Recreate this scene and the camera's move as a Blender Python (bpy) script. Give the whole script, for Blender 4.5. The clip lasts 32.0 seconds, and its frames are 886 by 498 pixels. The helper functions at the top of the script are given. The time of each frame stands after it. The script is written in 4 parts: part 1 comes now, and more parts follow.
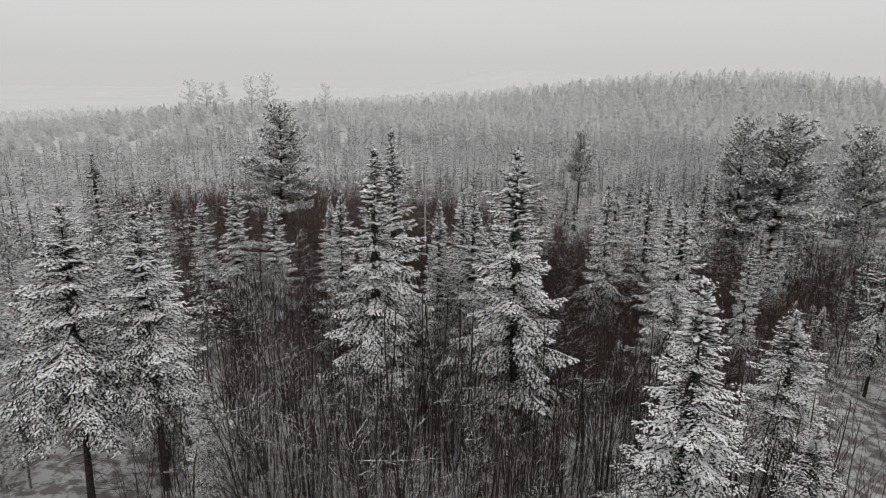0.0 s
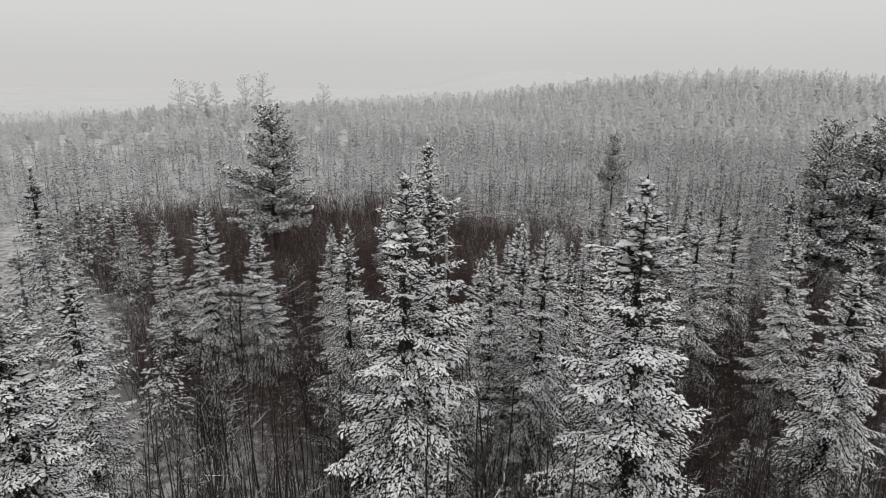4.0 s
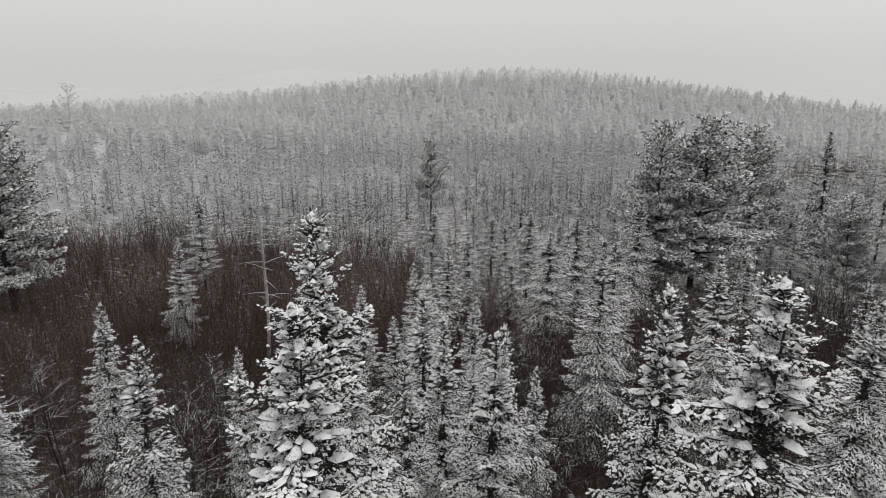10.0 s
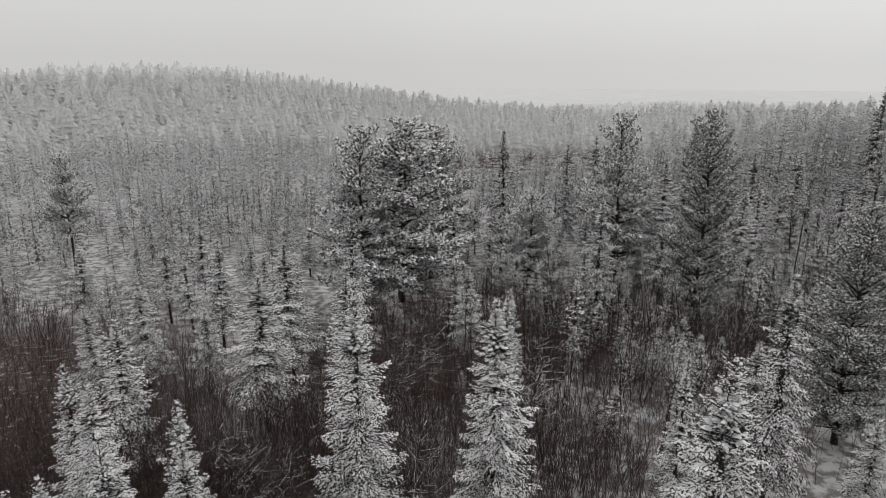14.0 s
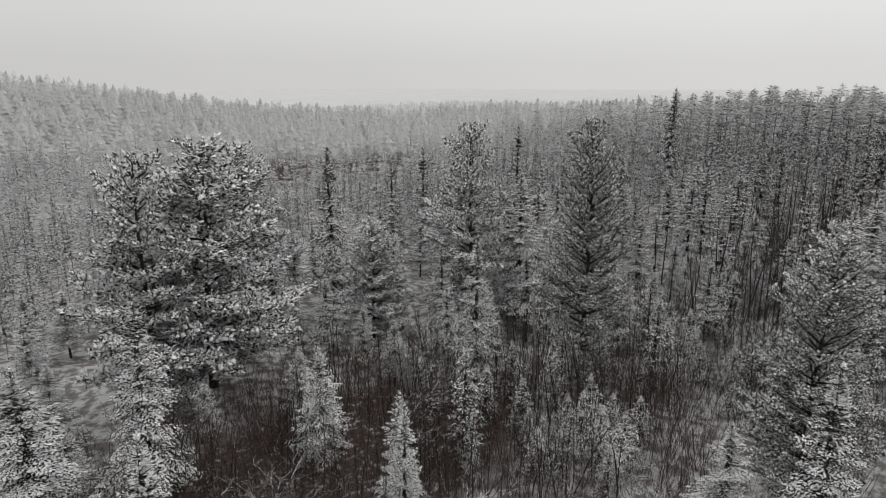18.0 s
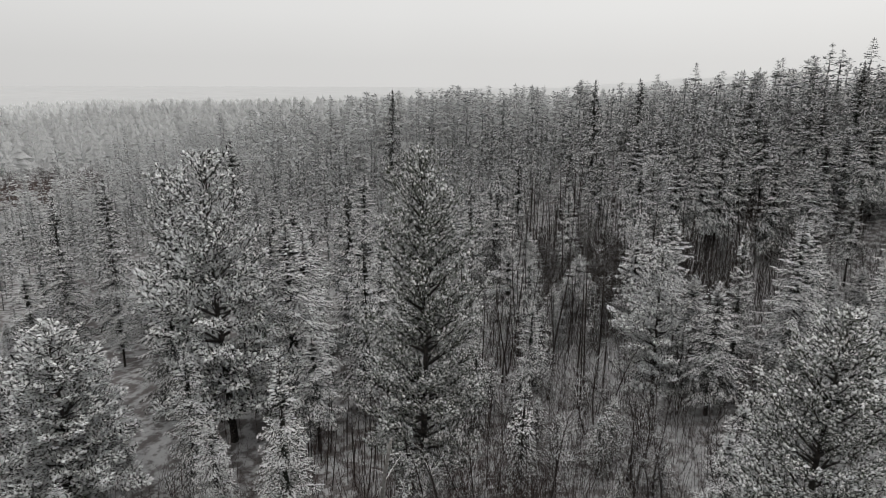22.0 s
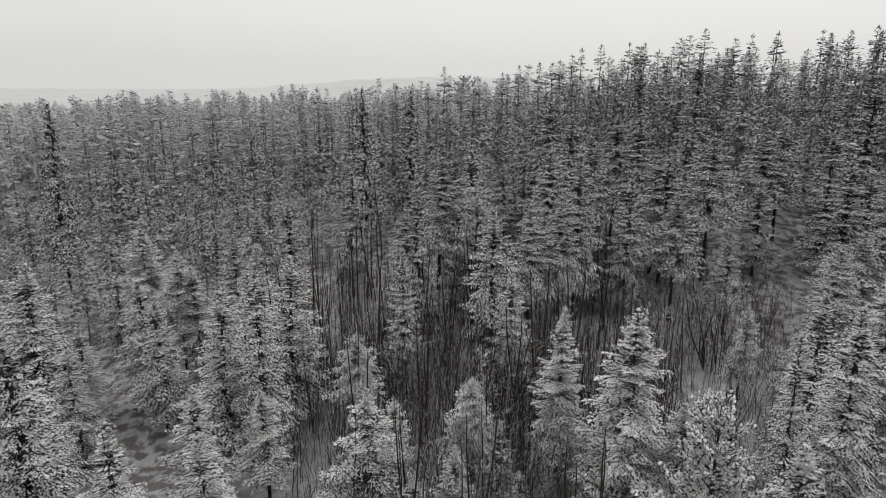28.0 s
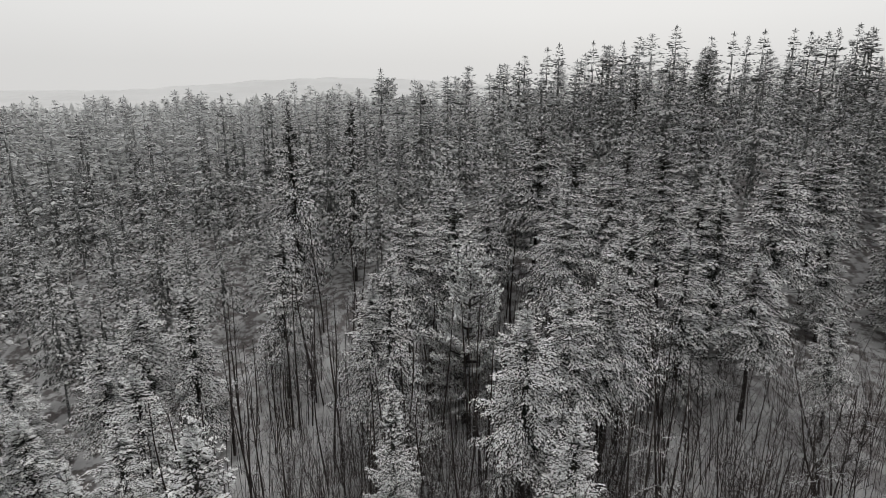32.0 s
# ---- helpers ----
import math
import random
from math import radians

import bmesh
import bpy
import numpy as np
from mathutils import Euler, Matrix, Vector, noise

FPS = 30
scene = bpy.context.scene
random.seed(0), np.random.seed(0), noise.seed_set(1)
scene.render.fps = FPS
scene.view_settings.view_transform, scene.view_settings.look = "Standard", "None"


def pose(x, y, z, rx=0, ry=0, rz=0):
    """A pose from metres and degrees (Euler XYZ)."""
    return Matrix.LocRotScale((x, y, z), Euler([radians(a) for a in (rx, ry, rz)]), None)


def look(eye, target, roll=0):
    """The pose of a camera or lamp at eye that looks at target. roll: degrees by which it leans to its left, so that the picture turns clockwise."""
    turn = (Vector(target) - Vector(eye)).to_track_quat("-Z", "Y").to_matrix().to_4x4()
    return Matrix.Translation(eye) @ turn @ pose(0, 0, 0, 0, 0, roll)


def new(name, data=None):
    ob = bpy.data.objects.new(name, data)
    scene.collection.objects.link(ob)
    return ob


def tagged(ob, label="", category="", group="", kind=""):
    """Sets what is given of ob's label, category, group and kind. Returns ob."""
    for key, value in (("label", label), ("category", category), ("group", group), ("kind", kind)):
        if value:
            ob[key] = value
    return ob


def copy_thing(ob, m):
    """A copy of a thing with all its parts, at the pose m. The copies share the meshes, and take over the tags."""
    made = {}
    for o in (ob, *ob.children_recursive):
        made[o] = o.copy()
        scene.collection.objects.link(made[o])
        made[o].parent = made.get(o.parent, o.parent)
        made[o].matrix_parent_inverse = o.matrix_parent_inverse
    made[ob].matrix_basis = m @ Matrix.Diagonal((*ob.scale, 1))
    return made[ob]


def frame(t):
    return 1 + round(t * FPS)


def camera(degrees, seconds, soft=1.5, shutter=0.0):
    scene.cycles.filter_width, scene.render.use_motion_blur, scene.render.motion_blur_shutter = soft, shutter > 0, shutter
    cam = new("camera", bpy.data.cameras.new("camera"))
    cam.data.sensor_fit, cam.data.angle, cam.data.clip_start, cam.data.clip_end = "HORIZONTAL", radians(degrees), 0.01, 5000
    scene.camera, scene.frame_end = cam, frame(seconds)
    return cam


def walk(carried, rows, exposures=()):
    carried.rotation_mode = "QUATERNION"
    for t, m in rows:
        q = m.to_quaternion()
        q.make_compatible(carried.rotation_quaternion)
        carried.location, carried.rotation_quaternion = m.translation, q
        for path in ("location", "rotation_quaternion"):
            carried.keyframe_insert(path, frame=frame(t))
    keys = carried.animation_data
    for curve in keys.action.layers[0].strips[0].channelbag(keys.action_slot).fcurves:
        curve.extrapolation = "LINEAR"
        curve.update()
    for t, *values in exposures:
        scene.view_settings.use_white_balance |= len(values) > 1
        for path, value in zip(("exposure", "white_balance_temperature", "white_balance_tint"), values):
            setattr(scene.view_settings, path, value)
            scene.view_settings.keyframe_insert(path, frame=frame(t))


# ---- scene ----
cam = camera(70.3, 32.0, soft=0.65)
# t, x, y, z, yaw, pitch, roll of the drone camera
ROWS = [
    (0.0, 0.00, 0.00, 14.91, 28.09, -14.61, -0.57),
    (0.5, -0.91, 1.17, 14.81, 28.10, -14.61, -0.56),
    (1.0, -1.85, 2.35, 14.69, 28.11, -14.60, -0.56),
    (1.5, -2.81, 3.52, 14.56, 28.05, -14.59, -0.55),
    (2.0, -3.74, 4.74, 14.45, 28.07, -14.59, -0.53),
    (2.5, -4.70, 5.94, 14.39, 28.01, -14.58, -0.50),
    (3.0, -5.63, 7.12, 14.41, 27.99, -14.57, -0.47),
    (3.5, -6.57, 8.23, 14.46, 27.95, -14.57, -0.45),
    (5.5, -9.85, 12.14, 14.66, 28.00, -14.54, -0.26),
    (6.0, -10.49, 12.85, 14.68, 28.10, -14.55, -0.22),
    (6.5, -11.05, 13.50, 14.68, 27.97, -14.54, -0.19),
    (7.0, -11.59, 14.13, 14.67, 26.62, -14.52, -0.18),
    (7.5, -12.06, 14.76, 14.67, 24.90, -14.53, -0.14),
    (8.0, -12.52, 15.36, 14.67, 22.00, -14.55, -0.13),
    (8.5, -12.95, 15.98, 14.68, 18.51, -14.57, -0.11),
    (9.0, -13.38, 16.59, 14.69, 15.47, -14.59, -0.14),
    (9.5, -13.80, 17.21, 14.71, 12.13, -14.61, -0.19),
    (10.0, -14.17, 17.88, 14.74, 8.28, -14.62, -0.22),
    (10.5, -14.53, 18.60, 14.76, 4.07, -14.64, -0.28),
    (11.0, -14.84, 19.40, 14.80, -0.52, -14.66, -0.30),
    (11.5, -15.14, 20.30, 14.82, -5.36, -14.65, -0.34),
    (12.0, -15.38, 21.33, 14.85, -10.20, -14.65, -0.33),
    (12.5, -15.60, 22.48, 14.89, -13.96, -14.66, -0.39),
    (13.0, -15.70, 23.72, 14.92, -17.41, -14.63, -0.40),
    (13.5, -15.72, 25.04, 14.95, -20.01, -14.63, -0.41),
    (14.0, -15.69, 26.40, 14.99, -21.93, -14.63, -0.38),
    (14.5, -15.60, 27.80, 15.05, -23.76, -14.63, -0.37),
    (16.5, -14.50, 33.65, 15.15, -33.06, -14.53, -0.25),
    (17.0, -14.08, 35.26, 15.21, -35.39, -14.53, -0.23),
    (17.5, -13.55, 36.94, 15.27, -38.36, -14.53, -0.21),
    (18.0, -12.87, 38.63, 15.32, -41.35, -14.54, -0.16),
    (18.5, -12.21, 40.33, 15.36, -44.44, -14.52, -0.18),
    (19.0, -11.41, 42.03, 15.42, -47.71, -14.53, -0.16),
    (19.5, -10.58, 43.72, 15.51, -51.39, -14.55, -0.17),
    (20.0, -9.71, 45.29, 15.60, -55.06, -14.58, -0.19),
    (20.5, -8.71, 47.00, 15.72, -59.42, -14.63, -0.25),
    (21.0, -7.60, 48.65, 15.79, -63.62, -14.63, -0.29),
    (21.5, -6.36, 50.22, 15.86, -67.23, -14.66, -0.28),
    (22.0, -5.01, 51.75, 15.94, -70.52, -14.70, -0.29),
    (22.5, -3.64, 53.16, 16.00, -73.39, -14.72, -0.27),
    (23.0, -2.22, 54.46, 16.06, -76.22, -14.70, -0.24),
    (23.5, -0.71, 55.67, 16.14, -78.68, -14.71, -0.21),
    (24.0, 0.88, 56.81, 16.22, -81.28, -14.73, -0.19),
    (24.5, 2.53, 57.85, 16.31, -83.93, -14.74, -0.17),
    (25.0, 4.24, 58.83, 16.40, -86.26, -14.76, -0.15),
    (25.5, 6.02, 59.72, 16.48, -88.53, -14.80, -0.14),
    (26.0, 7.86, 60.50, 16.56, -90.84, -14.82, -0.11),
    (26.5, 9.75, 61.20, 16.66, -93.08, -14.86, -0.10),
    (28.5, 17.62, 63.62, 16.67, -101.17, -14.39, -0.34),
    (29.0, 19.56, 63.88, 16.79, -102.71, -14.42, -0.29),
    (29.5, 21.55, 64.08, 16.89, -104.14, -14.44, -0.25),
    (30.0, 23.55, 64.22, 16.99, -105.37, -14.45, -0.23),
    (30.5, 25.55, 64.23, 17.12, -106.35, -14.48, -0.18),
    (31.0, 27.62, 64.19, 17.21, -107.30, -14.49, -0.16),
    (31.5, 29.72, 64.10, 17.30, -107.72, -14.47, -0.13),
    (32.0, 31.87, 64.00, 17.38, -107.68, -14.45, -0.12),
]
SKY, SUN = 1.06, 0.35
EXPOSURES = ()

walk(cam, [(t, pose(x, y, z, 90 + pitch, roll, yaw)) for t, x, y, z, yaw, pitch, roll in ROWS], EXPOSURES)

# ---- world and light: overcast, snowing ----
world = bpy.data.worlds.new("overcast_sky")
scene.world = world
world.use_nodes = True
wn, wl = world.node_tree.nodes, world.node_tree.links
wn.clear()
sky = wn.new("ShaderNodeTexSky")
sky.sky_type, sky.sun_disc = "NISHITA", False
sky.sun_elevation, sky.sun_rotation = radians(32), radians(120)
sky.dust_density, sky.air_density = 4.0, 1.0
coord = wn.new("ShaderNodeTexCoord")
split = wn.new("ShaderNodeSeparateXYZ")
wl.new(coord.outputs["Generated"], split.inputs[0])
ramp = wn.new("ShaderNodeValToRGB")
wl.new(split.outputs["Z"], ramp.inputs[0])
el = ramp.color_ramp.elements
el[0].position, el[0].color = 0.0, (0.563, 0.558, 0.550, 1)
el[1].position, el[1].color = 1.0, (0.98, 0.965, 0.95, 1)
for at, c in ((0.035, (0.571, 0.567, 0.559, 1)), (0.10, (0.632, 0.629, 0.621, 1)), (0.22, (0.686, 0.683, 0.675, 1)), (0.5, (0.84, 0.83, 0.82, 1))):
    e = el.new(at)
    e.color = c
side = wn.new("ShaderNodeVectorMath")
side.operation = "DOT_PRODUCT"
wl.new(coord.outputs["Generated"], side.inputs[0])
side.inputs[1].default_value = (0.82, -0.5, 0.25)
glow = wn.new("ShaderNodeMapRange")
glow.inputs["From Min"].default_value, glow.inputs["From Max"].default_value = -0.3, 1.0
glow.inputs["To Min"].default_value, glow.inputs["To Max"].default_value = 1.0, 1.22
wl.new(side.outputs["Value"], glow.inputs["Value"])
cloud = wn.new("ShaderNodeTexNoise")
cloud.inputs["Scale"].default_value, cloud.inputs["Detail"].default_value = 2.2, 3.0
wl.new(coord.outputs["Generated"], cloud.inputs["Vector"])
cloudy = wn.new("ShaderNodeMapRange")
cloudy.inputs["To Min"].default_value, cloudy.inputs["To Max"].default_value = 0.96, 1.04
wl.new(cloud.outputs["Fac"], cloudy.inputs["Value"])
mul = wn.new("ShaderNodeMath")
mul.operation = "MULTIPLY"
wl.new(glow.outputs[0], mul.inputs[0])
wl.new(cloudy.outputs[0], mul.inputs[1])
over = wn.new("ShaderNodeVectorMath")
over.operation = "SCALE"
wl.new(ramp.outputs["Color"], over.inputs[0])
wl.new(mul.outputs[0], over.inputs["Scale"])
bg_sky, bg_cloud, add = wn.new("ShaderNodeBackground"), wn.new("ShaderNodeBackground"), wn.new("ShaderNodeMixShader")
wl.new(sky.outputs[0], bg_sky.inputs[0])
bg_sky.inputs[1].default_value = 0.05
wl.new(over.outputs[0], bg_cloud.inputs[0])
bg_cloud.inputs[1].default_value = SKY
add.inputs[0].default_value = 0.98
wl.new(bg_sky.outputs[0], add.inputs[1])
wl.new(bg_cloud.outputs[0], add.inputs[2])
wout = wn.new("ShaderNodeOutputWorld")
wl.new(add.outputs[0], wout.inputs[0])

sun = new("sun", bpy.data.lights.new("sun", "SUN"))
sun.data.energy, sun.data.angle, sun.data.color = SUN, radians(40), (1.0, 0.985, 0.96)
sun.matrix_world = look((60, -35, 60), (0, 0, 0))


# ---- materials ----
def nodes_of(name):
    m = bpy.data.materials.new(name)
    m.use_nodes = True
    n, l = m.node_tree.nodes, m.node_tree.links
    return m, n, l, n["Principled BSDF"]


def noise_at(n, l, scale, detail=3.0, rough=0.6):
    geo = n.new("ShaderNodeNewGeometry")
    t = n.new("ShaderNodeTexNoise")
    t.inputs["Scale"].default_value, t.inputs["Detail"].default_value, t.inputs["Roughness"].default_value = scale, detail, rough
    l.new(geo.outputs["Position"], t.inputs["Vector"])
    return t.outputs["Fac"]


def mapped(n, l, value, a, b, c=0.0, d=1.0):
    r = n.new("ShaderNodeMapRange")
    r.interpolation_type = "SMOOTHSTEP"
    for k, v in zip(("From Min", "From Max", "To Min", "To Max"), (a, b, c, d)):
        r.inputs[k].default_value = v
    l.new(value, r.inputs["Value"])
    return r.outputs[0]


def calc(n, l, op, a, b):
    m = n.new("ShaderNodeMath")
    m.operation = op
    for i, v in enumerate((a, b)):
        if isinstance(v, (int, float)):
            m.inputs[i].default_value = v
        else:
            l.new(v, m.inputs[i])
    return m.outputs[0]


def blend(n, l, f, a, b):
    m = n.new("ShaderNodeMix")
    m.data_type = "RGBA"
    for i, v in ((0, f), (6, a), (7, b)):
        if isinstance(v, tuple):
            m.inputs[i].default_value = (*v, 1)
        elif isinstance(v, (int, float)):
            m.inputs[i].default_value = v
        else:
            l.new(v, m.inputs[i])
    return m.outputs[2]


def snowy(name, dark, light, snow, cover, fine, patch, rough=0.8, spread=0.16, up=0.35, speckle=0.9, thin=0.0):
    """A rough surface of two tones with snow lying on what faces up, broken by fine and by coarse noise."""
    m, n, l, p = nodes_of(name)
    base = blend(n, l, mapped(n, l, noise_at(n, l, fine * 0.8), 0.35, 0.65), dark, light)
    geo = n.new("ShaderNodeNewGeometry")
    s = n.new("ShaderNodeSeparateXYZ")
    l.new(geo.outputs["Normal"], s.inputs[0])
    f = calc(n, l, "MULTIPLY", s.outputs["Z"], up)
    f = calc(n, l, "ADD", f, calc(n, l, "MULTIPLY", noise_at(n, l, fine, 2.0, 0.7), speckle))
    f = calc(n, l, "ADD", f, calc(n, l, "MULTIPLY", noise_at(n, l, patch, 2.0), 0.5))
    edge = 0.8 + 0.5 * speckle - cover
    f = mapped(n, l, f, edge - spread, edge + spread)
    c = blend(n, l, f, base, snow)
    l.new(c, p.inputs["Base Color"])
    p.inputs["Roughness"].default_value = rough
    p.inputs["Specular IOR Level"].default_value = 0.2
    b = n.new("ShaderNodeBump")
    b.inputs["Strength"].default_value, b.inputs["Distance"].default_value = 0.5, 0.03
    l.new(noise_at(n, l, fine * 1.5, 2.0), b.inputs["Height"])
    l.new(b.outputs[0], p.inputs["Normal"])
    # Translucence lifts dark undersides, standing in for the low contrast of haze.
    if thin:
        tr, mix = n.new("ShaderNodeBsdfTranslucent"), n.new("ShaderNodeMixShader")
        l.new(c, tr.inputs["Color"])
        mix.inputs[0].default_value = thin
        l.new(p.outputs[0], mix.inputs[1])
        l.new(tr.outputs[0], mix.inputs[2])
        l.new(mix.outputs[0], n["Material Output"].inputs["Surface"])
    return m


def plain(name, a, b, scale, rough=0.85, bump=0.3, dist=0.03):
    m, n, l, p = nodes_of(name)
    f = mapped(n, l, noise_at(n, l, scale, 5.0), 0.3, 0.7)
    l.new(blend(n, l, f, a, b), p.inputs["Base Color"])
    p.inputs["Roughness"].default_value = rough
    p.inputs["Specular IOR Level"].default_value = 0.25
    h = n.new("ShaderNodeBump")
    h.inputs["Strength"].default_value, h.inputs["Distance"].default_value = bump, dist
    l.new(noise_at(n, l, scale * 4, 4.0), h.inputs["Height"])
    l.new(h.outputs[0], p.inputs["Normal"])
    return m


SNOW = (0.87, 0.88, 0.885)


def bog_floor(name):
    """Snow with brown sedge and brush standing through it on the bogs, and a darkened floor under the near wood."""
    m, n, l, p = nodes_of(name)
    snow = blend(n, l, mapped(n, l, noise_at(n, l, 0.35, 5.0), 0.3, 0.7), (0.56, 0.563, 0.567), (0.40, 0.40, 0.404))
    brush = blend(n, l, mapped(n, l, noise_at(n, l, 7.0, 4.0), 0.35, 0.65), (0.042, 0.03, 0.027), (0.11, 0.085, 0.078))
    total = None
    for cx, cy, rx, ry in ((-50, 64, 38, 25), (-32, 46, 20, 18), (-17, 46, 13, 14), (72, 178, 44, 22), (3, 64, 12, 7)):
        geo, vm, ln = n.new("ShaderNodeNewGeometry"), n.new("ShaderNodeVectorMath"), n.new("ShaderNodeVectorMath")
        sc = n.new("ShaderNodeVectorMath")
        vm.operation, sc.operation, ln.operation = "SUBTRACT", "MULTIPLY", "LENGTH"
        l.new(geo.outputs["Position"], vm.inputs[0])
        vm.inputs[1].default_value = (cx, cy, 0)
        l.new(vm.outputs[0], sc.inputs[0])
        sc.inputs[1].default_value = (1 / rx, 1 / ry, 0)
        l.new(sc.outputs[0], ln.inputs[0])
        f = mapped(n, l, ln.outputs["Value"], 1.15, 0.75)
        total = f if total is None else calc(n, l, "MAXIMUM", total, f)
    f = calc(n, l, "MULTIPLY", total, mapped(n, l, noise_at(n, l, 2.2, 4.0), 0.32, 0.46))
    geo, vm, ln = n.new("ShaderNodeNewGeometry"), n.new("ShaderNodeVectorMath"), n.new("ShaderNodeVectorMath")
    vm.operation, ln.operation = "SUBTRACT", "LENGTH"
    l.new(geo.outputs["Position"], vm.inputs[0])
    vm.inputs[1].default_value = (20, 45, 0)
    l.new(vm.outputs[0], ln.inputs[0])
    # Brown under the near wood: litter, plus the wood's shade put into the colour.
    litter_shade = calc(n, l, "MULTIPLY", mapped(n, l, ln.outputs["Value"], 150, 80), mapped(n, l, noise_at(n, l, 1.3, 5.0), 0.42, 0.58))
    for cx, cy, rx, ry in ((52, 53, 22, 18), (-9, 22, 15, 11)):
        gv, gs, gl = n.new("ShaderNodeVectorMath"), n.new("ShaderNodeVectorMath"), n.new("ShaderNodeVectorMath")
        gv.operation, gs.operation, gl.operation = "SUBTRACT", "MULTIPLY", "LENGTH"
        l.new(geo.outputs["Position"], gv.inputs[0])
        gv.inputs[1].default_value = (cx, cy, 0)
        l.new(gv.outputs[0], gs.inputs[0])
        gs.inputs[1].default_value = (1 / rx, 1 / ry, 0)
        l.new(gs.outputs[0], gl.inputs[0])
        litter_shade = calc(n, l, "MULTIPLY", litter_shade, mapped(n, l, gl.outputs["Value"], 0.75, 1.15, 0.35, 1.0))
    f = calc(n, l, "MAXIMUM", f, calc(n, l, "MULTIPLY", litter_shade, 0.75))
    l.new(blend(n, l, f, snow, brush), p.inputs["Base Color"])
    p.inputs["Roughness"].default_value, p.inputs["Specular IOR Level"].default_value = 0.85, 0.2
    h = n.new("ShaderNodeBump")
    h.inputs["Strength"].default_value, h.inputs["Distance"].default_value = 0.6, 0.12
    l.new(noise_at(n, l, 1.6, 5.0), h.inputs["Height"])
    l.new(h.outputs[0], p.inputs["Normal"])
    return m


M_GROUND = bog_floor("snow_and_brush")
M_SNOW = snowy("snow_on_needles", (0.05, 0.056, 0.05), (0.3, 0.305, 0.3), (0.87, 0.875, 0.88), 0.55, 22.0, 2.0, spread=0.2, up=0.3, speckle=1.6, rough=0.7)
M_SPRUCE = snowy("spruce_needles", (0.012, 0.015, 0.012), (0.044, 0.049, 0.039), SNOW, 0.34, 26.0, 1.8, spread=0.16, up=0.25, speckle=1.8)
# More snow dusting, and needle tones lightened with haze put into the colour.
M_DUSTED_HAZED = snowy("dusted_hazed_spruce_needles", (0.04, 0.044, 0.04), (0.105, 0.11, 0.102), SNOW, 0.46, 20.0, 1.4, spread=0.18, up=0.25, speckle=1.8)
M_FIR = snowy("fir_needles", (0.011, 0.016, 0.012), (0.038, 0.046, 0.033), SNOW, 0.34, 26.0, 1.8, spread=0.16, up=0.3, speckle=1.8)
M_PINE = snowy("pine_needles", (0.018, 0.026, 0.014), (0.08, 0.094, 0.052), SNOW, 0.64, 20.0, 1.5, spread=0.22, up=0.25, speckle=2.0)
M_BUSHY = snowy("bushy_pine_needles", (0.022, 0.032, 0.014), (0.095, 0.112, 0.058), SNOW, 0.5, 24.0, 1.5, spread=0.2, up=0.2, speckle=1.8)
# Inner needles hold less snow, and crown shade is put into their colour.
M_INNER = snowy("sheltered_shaded_needles", (0.009, 0.011, 0.009), (0.034, 0.036, 0.03), SNOW, 0.05, 15.0, 1.4, spread=0.12, up=0.3, speckle=2.2)
# Stand needles lightened and stand snow greyed: haze put into both colours.
M_STAND = snowy("hazed_stand_needles", (0.13, 0.134, 0.131), (0.23, 0.234, 0.229), (0.74, 0.75, 0.75), 0.42, 12.0, 0.9, spread=0.2, up=0.12, speckle=1.6, thin=0.25)
M_STAND_SNOW = plain("hazed_stand_snow", (0.72, 0.725, 0.73), (0.40, 0.405, 0.41), 9.0, bump=0.4)
# Darker copy of the stand needles: less snow, crown shade put into the colour.
M_STAND_SHADED = snowy("shaded_stand_needles", (0.07, 0.073, 0.07), (0.13, 0.134, 0.129), (0.70, 0.71, 0.71), 0.12, 10.0, 0.9, spread=0.2, up=0.3, speckle=2.0)
M_BARK = snowy("conifer_bark", (0.016, 0.014, 0.013), (0.05, 0.044, 0.04), SNOW, 0.1, 9.0, 1.5)
M_TWIG = snowy("bare_twigs", (0.022, 0.018, 0.017), (0.06, 0.05, 0.046), SNOW, 0.14, 10.0, 1.2, up=0.5, spread=0.08)
M_ALDER = snowy("alder_stems", (0.034, 0.022, 0.019), (0.085, 0.058, 0.05), (0.62, 0.62, 0.62), 0.06, 8.0, 0.6, up=0.4)
M_DEAD = snowy("weathered_wood", (0.22, 0.21, 0.20), (0.40, 0.39, 0.37), SNOW, 0.22, 8.0, 1.0, up=0.5)
# Tones from valley to ridge grow paler: distance haze put into the colour.
M_MID = snowy("hazed_valley_needles", (0.26, 0.264, 0.26), (0.4, 0.405, 0.402), (0.72, 0.725, 0.725), 0.36, 5.0, 0.3, spread=0.3, speckle=1.4, thin=0.5)
M_VALLEY_SNOW = plain("hazed_valley_snow", (0.74, 0.745, 0.75), (0.5, 0.505, 0.51), 3.0, bump=0.4)
M_FAR = snowy("hazed_far_needles", (0.55, 0.555, 0.552), (0.66, 0.665, 0.662), (0.82, 0.825, 0.825), 0.34, 2.6, 0.06, spread=0.4, speckle=1.2, thin=0.5)
M_HILL = snowy("hazed_hill_needles", (0.78, 0.786, 0.784), (0.84, 0.846, 0.844), (0.89, 0.896, 0.896), 0.3, 0.6, 0.02, spread=0.4, thin=0.5)
M_RIDGE = plain("hazed_ridge_canopy", (0.52, 0.523, 0.522), (0.56, 0.563, 0.562), 0.01, bump=0.2, dist=1.0)


